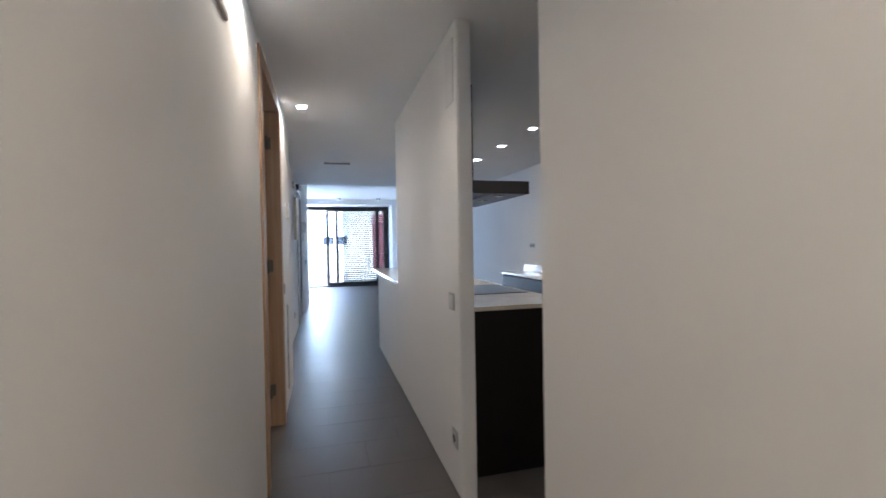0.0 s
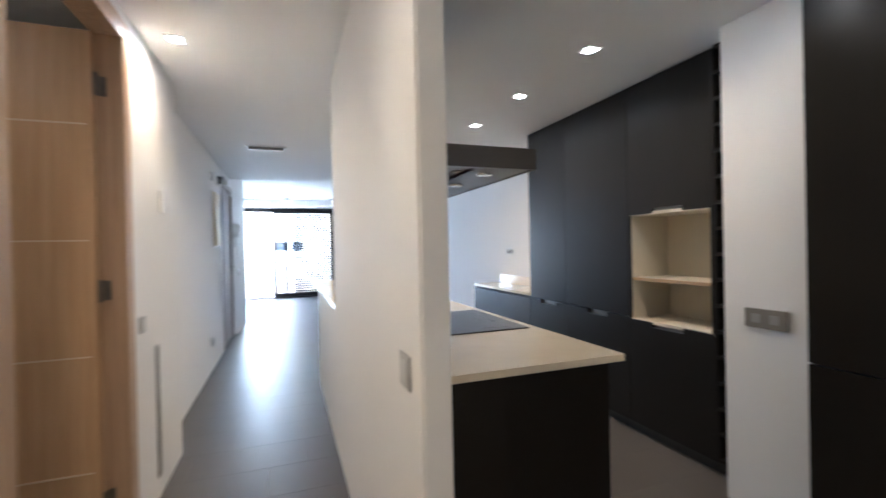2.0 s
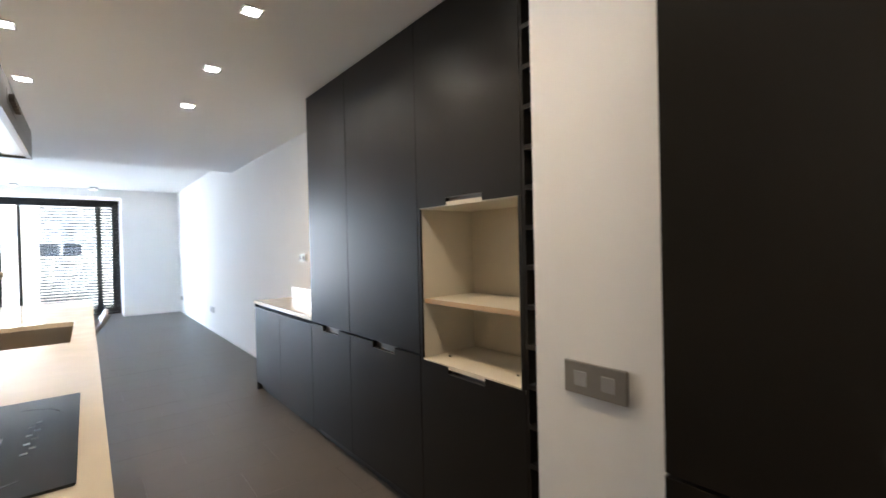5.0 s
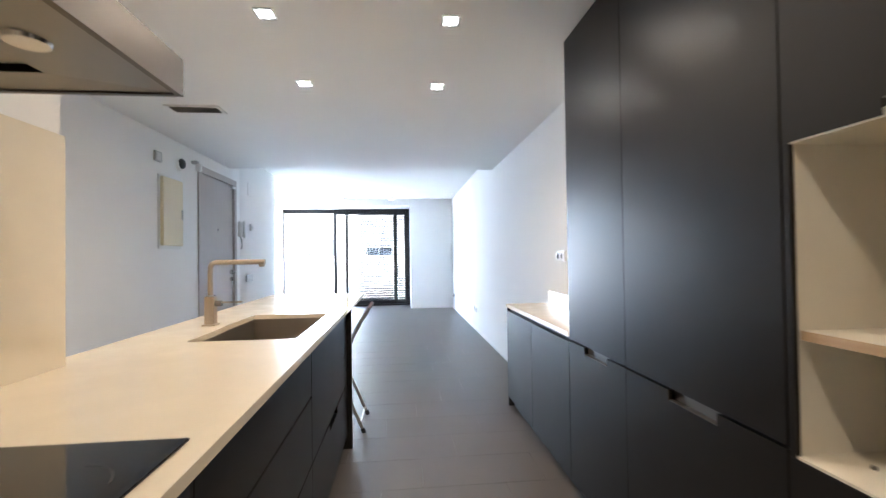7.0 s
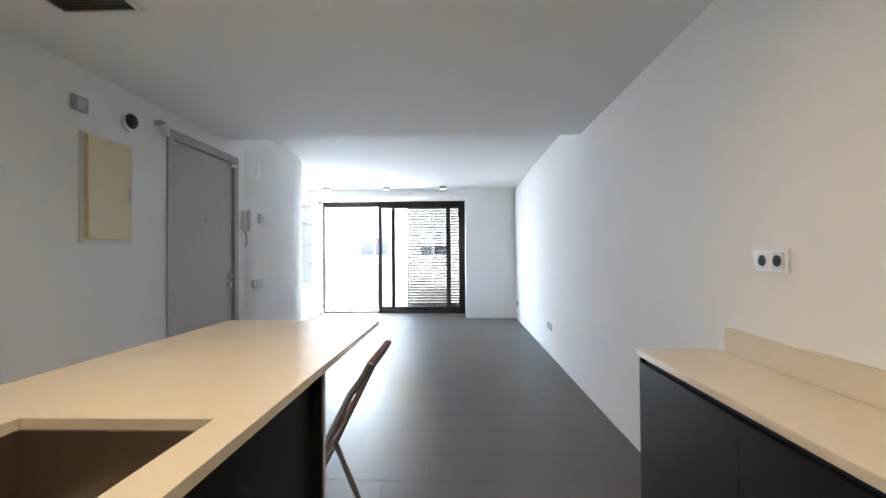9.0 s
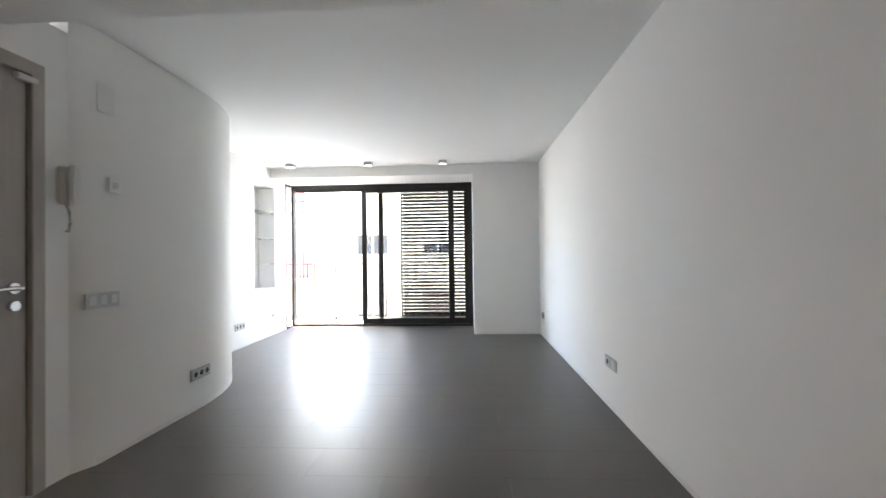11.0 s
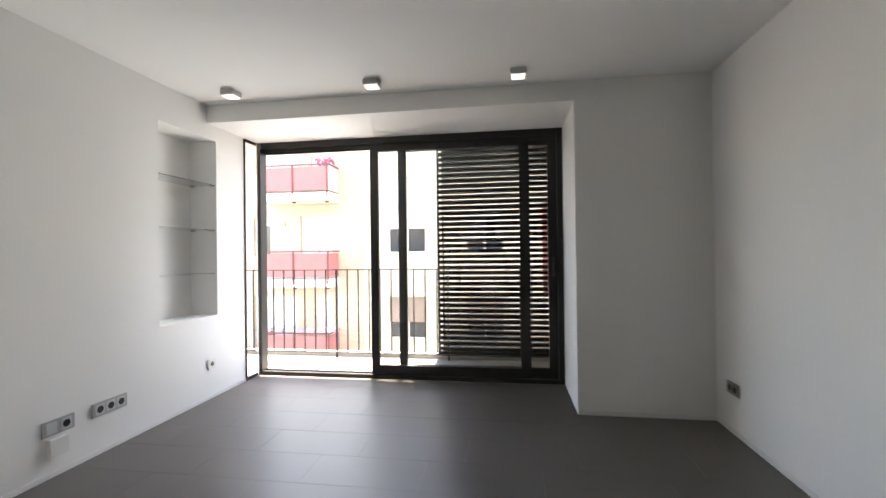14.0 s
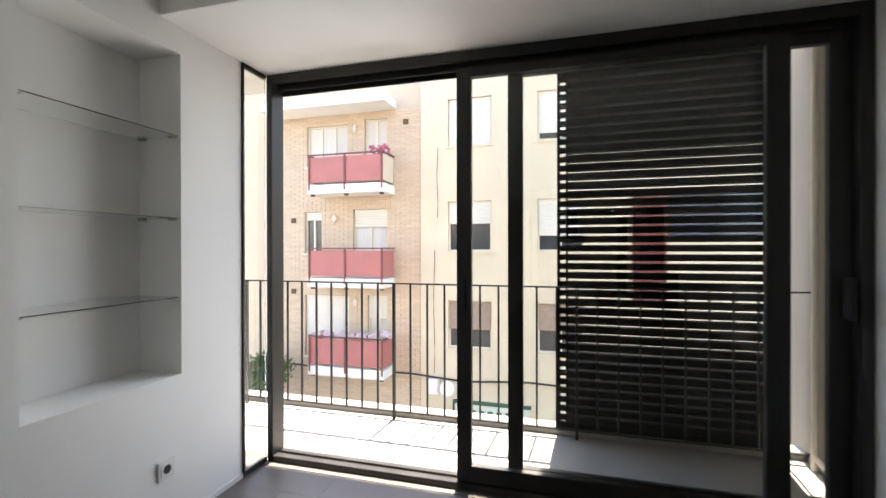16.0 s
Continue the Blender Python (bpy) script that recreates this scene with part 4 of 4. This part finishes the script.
def shutter():
    t = thing("slatted_shutter", "dark slatted sliding sun shutter outside the railing", "shutter", -1.55, 11.975, .03)
    x0, x1, z0, z1 = -2.235, -.912, .03, 2.50
    wp("stile", box(x0, x0 + .022, 11.955, 11.995, z0, z1), M_SLAT, t)
    wp("stile", box(x0 + .058, x0 + .075, 11.955, 11.995, z0, z1), M_SLAT, t)
    wp("stile", box(x1 - .060, x1 - .042, 11.955, 11.995, z0, z1), M_SLAT, t)
    wp("stile", box(x1 - .028, x1, 11.955, 11.995, z0, z1), M_SLAT, t)
    wp("head_rail", box(x0, x1, 11.95, 12.0, z1, z1 + .05), M_SLAT, t)
    wp("foot_rail", box(x0, x1, 11.95, 12.0, z0, z0 + .04), M_SLAT, t)
    slat_bm = box(x0 + .066, x1 - .05, -.045, .045, -.0222, .0222, .006)
    bmesh.ops.rotate(slat_bm, verts=slat_bm.verts, cent=(0, 0, 0), matrix=Matrix.Rotation(radians(-.5), 3, "X"))
    first = wp("slat", slat_bm, M_SLAT, t)
    rung = wp("rung", box(x0 + .02, x0 + .06, -.008, .008, -.020, .020), M_SLAT, t)
    rung_end = wp("rung", box(x1 - .043, x1 - .027, -.008, .008, -.024, .024), M_SLAT, t)
    z = z0 + .07
    for src in (first, rung, rung_end):
        src.location = (0, 11.975, z)
    while z < z1 - .08:
        z += .0625
        for src in (first, rung, rung_end):
            o = src.copy()
            scene.collection.objects.link(o)
            o.location = (0, 11.975, z)


shutter()
tagged(mesh_ob("balcony_pipe", add_rod(rod((-.772, 11.84, -.02), (-.772, 11.84, 2.6), .016), (-.772, 11.84, .06), (-.772, 11.64, .03), .016), M_PVC), "pale vertical drain pipe on the balcony wall", "pipe")

# ---- street ----
GZ = -5.8
struct("ground", box(-400, 400, -400, 500, GZ - .5, GZ), M_ASPH, "grey street surface reaching to the horizon", "ground")
struct("pavement", box(-60, 60, 20.4, 22.9, GZ, GZ + .14), M_PAVE, "paved walkway along the opposite houses", "pavement")


def far_window(parent, x0, x1, z0, z1, y, blind=.5, frame_mat=M_PVC, curtain=False, leaves=2, blind_mat=M_BLIND, sill_mat=M_PVC):
    """A window in a facade facing -y, set back in its reveal."""
    f = .06
    rows = [(x0, x0 + f, y - .02, y + .05, z0, z1), (x1 - f, x1, y - .02, y + .05, z0, z1), (x0 + f, x1 - f, y - .02, y + .05, z1 - f, z1), (x0 + f, x1 - f, y - .02, y + .05, z0, z0 + f)]
    for k in range(1, leaves):
        xm = x0 + (x1 - x0) * k / leaves
        rows.append((xm - .04, xm + .04, y - .02, y + .05, z0 + f, z1 - f))
    fr = wp("window", boxes(*rows), frame_mat, parent)
    wp("pane", box(x0 + f, x1 - f, y + .03, y + .04, z0 + f, z1 - f), M_CURTAIN if curtain else M_PANE, fr)
    if blind:
        zb = z1 - (z1 - z0) * blind
        n = max(3, int((z1 - zb) / .07))
        h = (z1 - zb) / n
        prof = [(y - .022, z1), (y - .022, zb)]
        for k in range(n):
            prof += [(y - .034, zb + k * h), (y - .046, zb + (k + .35) * h), (y - .046, zb + (k + .8) * h), (y - .034, zb + (k + .98) * h)]
        bm = bmesh.new()
        ends = [[bm.verts.new((x, py, pz)) for py, pz in prof] for x in (x0 + .03, x1 - .03)]
        for k in range(len(prof)):
            bm.faces.new((ends[0][k], ends[0][(k + 1) % len(prof)], ends[1][(k + 1) % len(prof)], ends[1][k]))
        bm.faces.new(ends[0])
        bm.faces.new(ends[1][::-1])
        bmesh.ops.recalc_face_normals(bm, faces=bm.faces)
        wp("blind", bm, blind_mat, fr)
    wp("sill", box(x0 - .06, x1 + .06, y - .17, y + .03, z0 - .07, z0 - .005), sill_mat, fr)
    return fr


def facade(name, label, x0, x1, y, z0, z1, openings, material):
    """A house whose front wall has real openings."""
    t = thing(name, label, "building", (x0 + x1) / 2, y, z0)
    xs = sorted({x0, x1, *[o[0] for o in openings], *[o[1] for o in openings]})
    zs = sorted({z0, z1, *[o[2] for o in openings], *[o[3] for o in openings]})
    bm = bmesh.new()
    for i in range(len(xs) - 1):
        run = None
        for j in range(len(zs) - 1):
            cx, cz = (xs[i] + xs[i + 1]) / 2, (zs[j] + zs[j + 1]) / 2
            if any(o[0] < cx < o[1] and o[2] < cz < o[3] for o in openings):
                if run is not None:
                    add_box(bm, xs[i], xs[i + 1], y, y + .25, run, zs[j])
                    run = None
            elif run is None:
                run = zs[j]
        if run is not None:
            add_box(bm, xs[i], xs[i + 1], y, y + .25, run, z1)
    w = wp("front_wall", bm, material, t)
    wp("back_part", boxes((x0, x1, y + .6, y + 8, z0, z1)), material, t)
    wp("roof", box(x0 - .05, x1 + .05, y - .15, y + 8, z1, z1 + .18), M_WHITE, t)
    return t, w


BY = 22.75
FLOORS = (3.35, .20, -2.78)
LEFT_W = ((-11.2, -9.55, .9, 2.35), (-11.3, -10.6, .9, 2.40), (-11.3, -9.5, .15, 2.35))
RIGHT_W = ((-8.90, -8.05, .35, 2.45), (-9.35, -8.05, .35, 2.45), (-8.80, -8.05, .35, 2.40))
LAMP_X = (-9.25, -10.05, -9.25)
bo = [(o[0], o[1], zz + o[2], zz + o[3]) for zz, *pair in zip(FLOORS, LEFT_W, RIGHT_W) for o in pair]
brick_house, brick_wall = facade("brick_house", "tan brick apartment house with red balconies", -16, -6.80, BY, GZ, 7.6, bo, M_MORTAR)
for k, zz in enumerate(FLOORS):
    a_, b_, c_, d_ = LEFT_W[k]
    far_window(brick_house, a_, b_, zz + c_, zz + d_, BY + .12, (0, .2, .75)[k], curtain=k == 0, leaves=(3, 2, 3)[k])
    a_, b_, c_, d_ = RIGHT_W[k]
    far_window(brick_house, a_, b_, zz + c_, zz + d_, BY + .12, (0, .30, .40)[k], curtain=True)
    lm = bmesh.new()
    bmesh.ops.create_uvsphere(lm, u_segments=14, v_segments=8, radius=.11)
    bmesh.ops.scale(lm, vec=(.8, .6, 1.3), verts=lm.verts)
    bmesh.ops.translate(lm, vec=(LAMP_X[k], BY - .06, zz + 2.15), verts=lm.verts)
    smooth(wp("wall_lamp", lm, M_PVC, brick_house, "oval wall lamp"), 3)


def red_balcony(z, x0, x1, clutter):
    """z: top of the slab."""
    t = wp("balcony", box(x0, x1, BY - 1.0, BY, z - .30, z), M_WHITE, brick_house, "white balcony slab with red panels")
    y0 = BY - .97
    n = 3
    wp("panel", box(x0 + .03, x1 - .03, y0, y0 + .02, z + .08, z + .93), M_RED, t, "red front panel")
    for x in (x0 + .03, x1 - .05):
        wp("panel", box(x, x + .02, y0 + .03, BY - .05, z + .08, z + .93), M_BEIGE if clutter == "flowers" else M_RED, t, "side panel")
    for k in range(3):
        xb = x0 + .12 + (x1 - x0 - .24) * k / 2
        wp("bracket", box(xb - .05, xb + .05, y0 + .05, y0 + .17, z - .37, z - .302), M_BARK, t, "small dark bracket")
    wp("rail", boxes((x0, x1, y0 - .03, y0 + .01, z + .98, z + 1.03), (x0, x0 + .04, y0, BY, z + .98, z + 1.03), (x1 - .04, x1, y0, BY, z + .98, z + 1.03)), M_REDRAIL, t)
    for k in range(n):
        x = x0 + .06 + (x1 - x0 - .12) * k / (n - 1)
        wp("post", box(x - .03, x + .03, y0 - .035, y0 - .003, z - .18, z + .98), M_REDRAIL, t)
    if clutter == "flowers":
        bm = bmesh.new()
        rng = random.Random(4)
        for k in range(60):
            m = Matrix.Translation((x1 - .55 + rng.random() * .6, y0 + rng.random() * .5, z + 1.0 + rng.random() * .22))
            bmesh.ops.create_icosphere(bm, subdivisions=1, radius=.025 + .035 * rng.random(), matrix=m)
        tagged(wp("flowers", bm, M_PINK, t, "pink flowers"), kind="stuff")
    if clutter == "laundry":
        bm = bmesh.new()
        rng = random.Random(7)
        for k in range(7):
            x = x0 + .25 + k * .42
            vs = bmesh.ops.create_cube(bm, size=1, matrix=Matrix.Translation((x, y0 + .25, z + 1.03 + .12 * rng.random())) @ Matrix.Rotation(rng.uniform(-.5, .5), 4, "Y") @ Matrix.Diagonal((.34, .3, .10 + .1 * rng.random(), 1)))["verts"]
            for vv in vs:
                vv.co.z += rng.uniform(-.05, .05)
        tagged(wp("laundry", bm, M_LAUNDRY, t, "mixed laundry"), kind="stuff")


for z, c in ((3.42, "flowers"), (.27, ""), (-2.70, "laundry")):
    red_balcony(z, -10.55, -7.77, c)
wp("balcony", box(-12.4, -7.7, BY - 1.05, BY, 6.05, 6.33), M_WHITE, brick_house, "white upper slab")
for vx, vz in ((-7.35, 5.60), (-11.75, 2.3), (-11.75, -.30)):
    wp("vent", box(vx - .09, vx + .09, BY - .06, BY - .018, vz - .09, vz + .09), M_BARK, brick_house, "small dark square vent")
for px_, z0_, z1_ in ((-6.2, 2.3, 4.6), (-6.32, -2.9, 1.2)):
    tagged(tube("facade_cable", [(px_ + .02 * math.sin(k), BY - .14, z0_ + (z1_ - z0_) * k / 8) for k in range(9)], .009, M_BARK), "thin brown cable clipped to the house front", "cable")
# plain slab that continues the tan brick front sideways
wp("bay", box(-16, -12.6, BY - .12, BY - .002, GZ, 7.2), M_BRICK, brick_house, "tan brick front continuing at the side")

beige_o = []
cols = [(-5.85, -4.40), (-2.95, -1.55), (.25, 1.65)]
rows3 = [(4.65, 6.20), (1.17, 2.82), (-2.02, -.45)]
for a_, b_ in cols[:2]:
    beige_o += [(a_, b_, c_, d_) for c_, d_ in rows3]
beige_o += [(-5.6, -3.2, GZ, -3.75)]
beige_house, beige_wall = facade("beige_house", "yellow beige rendered house with roller blinds", -6.795, -.95, BY - .1, GZ, 7.3, beige_o, M_BEIGE)
for i, (a_, b_) in enumerate(cols[:2]):
    for j, (c_, d_) in enumerate(rows3):
        far_window(beige_house, a_, b_, c_, d_, BY + .03, ((1.0, .45, .6), (.85, .7, .55))[i][j], curtain=False, blind_mat=M_WOODBLIND if j == 2 else M_BLIND, sill_mat=M_BEIGE)
sb = wp("shop_sign", box(-5.6, -3.2, BY - .22, BY - .11, -4.35, -3.78), M_SIGN, beige_house, "pale shop sign board")
wp("sign_frame", boxes((-5.66, -3.14, BY - .25, BY - .10, -3.78, -3.70), (-5.66, -5.60, BY - .25, BY - .10, -4.40, -3.78)), M_GREEN, beige_house, "green sign frame")
for k in range(7):
    wp("letter_bar", box(-5.35 + k * .28, -5.18 + k * .28, BY - .228, BY - .219, -4.18, -3.96), M_GREEN, sb)
wp("shop_door", box(-5.55, -3.25, BY + .1, BY + .14, GZ, -4.38), M_PANE, beige_house, "dark shop glazing")
cb = tube("wall_cable", [(-16 + k * .75, BY - .16, -2.95 - .12 * math.sin(k * .55) ** 2) for k in range(21)], .03, M_BLACK)
tagged(cb, "dark sagging cable along the house fronts", "cable")
mb = tagged(mesh_ob("meter_box", box(-6.55, -6.15, BY - .30, BY - .10, -3.55, -3.05, .02), M_PLASTIC), "small white meter box on the facade", "box")



def satellite_dish(x, y, z, r):
    t = thing("satellite_dish", "pale satellite dish on a wall arm", "satellite dish", x, y, z)
    bm = bmesh.new()
    rings = [[bm.verts.new((r * f * math.cos(a), -.22 * r * f * f, r * f * math.sin(a))) for a in [2 * math.pi * k / 24 for k in range(24)]] for f in (.08, .35, .65, .9, 1.0)]
    back = [bm.verts.new((v.co.x, v.co.y + .02, v.co.z)) for v in rings[-1]]
    rings.append(back)
    for p, q in zip(rings, rings[1:]):
        for k in range(24):
            bm.faces.new((p[k], p[(k + 1) % 24], q[(k + 1) % 24], q[k]))
    bm.faces.new(rings[0])
    bmesh.ops.rotate(bm, verts=bm.verts, cent=(0, 0, 0), matrix=Matrix.Rotation(radians(-25), 3, "X") @ Matrix.Rotation(radians(30), 3, "Z"))
    smooth(part("reflector", bm, M_WHITE, t), 1.0)
    part("wall_arm", add_rod(rod((0, .02, 0), (0, .16, -.12), .02), (0, .16, -.12), (0, .40, -.12), .02), M_SILVER, t)
    part("feed_arm", rod((0, -.02, -r * .9), (-.12, -.42, -r * .3), .012), M_SILVER, t)
    part("feed_horn", rod((-.12, -.42, -r * .3), (-.10, -.36, -r * .2), .035, 14), M_SILVER, t)


satellite_dish(-5.80, BY - .50, -3.25, .24)
# red panel and blue panes are added here to imitate reflections in the window glass
red_o = [(.75, 3.4, 1.5, 2.9), (.9, 2.6, 4.4, 5.9)]
red_house, red_wall = facade("corner_house", "beige house with red and blue stand-ins for glass reflections", -.945, 7.0, BY - .05, GZ, 7.2, red_o, M_BEIGE)
wp("red_panel", box(-.20, .72, BY - .12, BY - .052, -.3, 2.9), M_RED_REFLECTION, red_house, "tall red panel standing in for a glass reflection")
for a_, b_, c_, d_ in red_o:
    f = wp("window", box(a_, b_, BY + .10, BY + .14, c_, d_), M_BLUE_REFLECTION, red_house, "dark bluish pane standing in for a glass reflection")
    wp("mullion", boxes(*[(x - .04, x + .04, BY + .05, BY + .098, c_, d_) for x in (a_ + .04, (a_ + b_) / 2, b_ - .04)]), M_ALU, f)


def street_tree(x, y, h, crown, seed):
    t = thing("street_tree", "leafy green street tree by the pavement", "tree", x, y, GZ + .14)
    rng = random.Random(seed)
    bm = rod((0, 0, 0), (.1, .05, h * .55), .13, 12, .08)
    tips = []
    for k in range(9):
        an, ln = k * 2.4, rng.uniform(.5, .9) * crown
        b_ = Vector((.1 + ln * math.cos(an) * .8, .05 + ln * math.sin(an) * .8, h * .55 + rng.uniform(.3, 1.0) * crown))
        add_rod(bm, (.1, .05, h * .5), b_, .05, 7, .015)
        tips.append(b_)
    part("trunk", bm, M_BARK, t)
    verts, faces = [], []
    for c in tips + [Vector((.1, .05, h * .55 + crown * .8))]:
        for k in range(330):
            d = Vector((rng.gauss(0, 1), rng.gauss(0, 1), rng.gauss(0, .8)))
            p = c + d.normalized() * crown * .55 * rng.random() ** .45
            q = Euler((rng.uniform(0, 6), rng.uniform(0, 6), rng.uniform(0, 6))).to_matrix()
            s = rng.uniform(.05, .10)
            i = len(verts)
            verts += [p + q @ Vector(v) * s for v in ((-1, 0, 0), (0, -.5, .15), (1, 0, 0), (0, .5, .15))]
            faces.append((i, i + 1, i + 2, i + 3))
    me = bpy.data.meshes.new("crown")
    me.from_pydata(verts, [], faces)
    me.materials.append(M_LEAF)
    cr = new("crown", me)
    cr.parent = t


street_tree(-12.3, 20.9, 3.2, 1.25, 3)

# ---- brick courses of the opposite house: single bricks between the upper balconies, the rest joined ----
verts, faces = [], []


def add_brick(x0, x1, z0, z1, y):
    i = len(verts)
    verts.extend([(x0, y, z0), (x1, y, z0), (x1, y, z1), (x0, y, z1), (x0, y + .03, z0), (x1, y + .03, z0), (x1, y + .03, z1), (x0, y + .03, z1)])
    faces.extend([(i, i + 1, i + 2, i + 3), (i + 4, i, i + 3, i + 7), (i + 1, i + 5, i + 6, i + 2), (i + 3, i + 2, i + 6, i + 7), (i + 4, i + 5, i + 1, i)])


ch, bl, row = .088, .36, 0
single = bpy.data.meshes.new("brick")
single_bm = box(-bl / 2 + .006, bl / 2 - .006, 0, .03, .007, ch - .007)
single_bm.to_mesh(single)
single_bm.free()
single.materials.append(M_BRICK_SINGLE)
n_single = 0
z = -4.6
while z < 6.0:
    x = -12.6 + (bl / 2 if row % 2 else 0) - bl
    while x < -6.8:
        a0, a1 = max(x + .006, -12.6), min(x + bl - .006, -6.82)
        spans = [(a0, a1)] if a1 - a0 > .03 else []
        for o in bo:
            if o[2] - .03 < z + ch / 2 < o[3] + .03:
                nxt = []
                for s0, s1 in spans:
                    if s1 <= o[0] or s0 >= o[1]:
                        nxt.append((s0, s1))
                    else:
                        nxt += [(s0, o[0])] if o[0] - s0 > .02 else []
                        nxt += [(o[1], s1)] if s1 - o[1] > .02 else []
                spans = nxt
        for s0, s1 in spans:
            if n_single < 300 and .4 < z < 4.2 and s0 > -10.8 and s1 - s0 > bl - .013:
                o = new("brick", single)
                o.location = ((s0 + s1) / 2, BY - .02, z)
                o.parent = brick_house
                o.matrix_parent_inverse = Matrix.Translation(-brick_house.location)
                n_single += 1
                continue
            add_brick(s0, s1, z + .007, z + ch - .007, BY - .02)
        x += bl
    z += ch
    row += 1
me = bpy.data.meshes.new("brickwork")
me.from_pydata(verts, [], faces)
me.materials.append(M_BRICK)
bw = new("brickwork", me)
bw.parent = brick_house
bw.matrix_parent_inverse = Matrix.Translation(-brick_house.location)
bw["kind"] = "stuff"

# ---- floor tiles ----
TW, TD, GAP = .65, .322, .0014
floor_ob = bpy.data.objects["floor"]
tile_mesh = {}


def tile(x0, x1, y0, y1):
    w_, d_ = round(x1 - x0 - GAP, 3), round(y1 - y0 - GAP, 3)
    key = (w_, d_)
    if key not in tile_mesh:
        bm = box(-w_ / 2, w_ / 2, -d_ / 2, d_ / 2, -.010, 0)
        top = [e for e in bm.edges if all(v.co.z > -.001 for v in e.verts)]
        bmesh.ops.bevel(bm, geom=top, offset=.0005, segments=1, affect="EDGES")
        me = bpy.data.meshes.new("tile")
        bm.to_mesh(me)
        bm.free()
        me.materials.append(M_TILE)
        tile_mesh[key] = me
    o = new("tile", tile_mesh[key])
    o.location = ((x0 + x1) / 2, (y0 + y1) / 2, random.uniform(-.0003, .0002))
    o.parent = floor_ob
    return o


y, row = 8.213 + 9 * TD, 0
while y > -3.6:
    xl = XL - .02 if y > 5.9 else XE - .1
    x = -1.906 - 5 * TW + (row + 1) * TW * 2 / 3 % TW
    while x < XR:
        a0, a1 = max(x, xl), min(x + TW, XR + .02)
        under_island = IX0 < a0 and a1 < -1.5 and .3 < y - TD and y < 3.2
        under_run = a0 > FX + .05 and y < 3.8
        behind = a0 > -2.0 and y < -1.3
        if a1 - a0 > .03 and not (under_island or under_run or behind):
            tile(a0, a1, y - TD, y)
        x += TW
    y -= TD
    row += 1
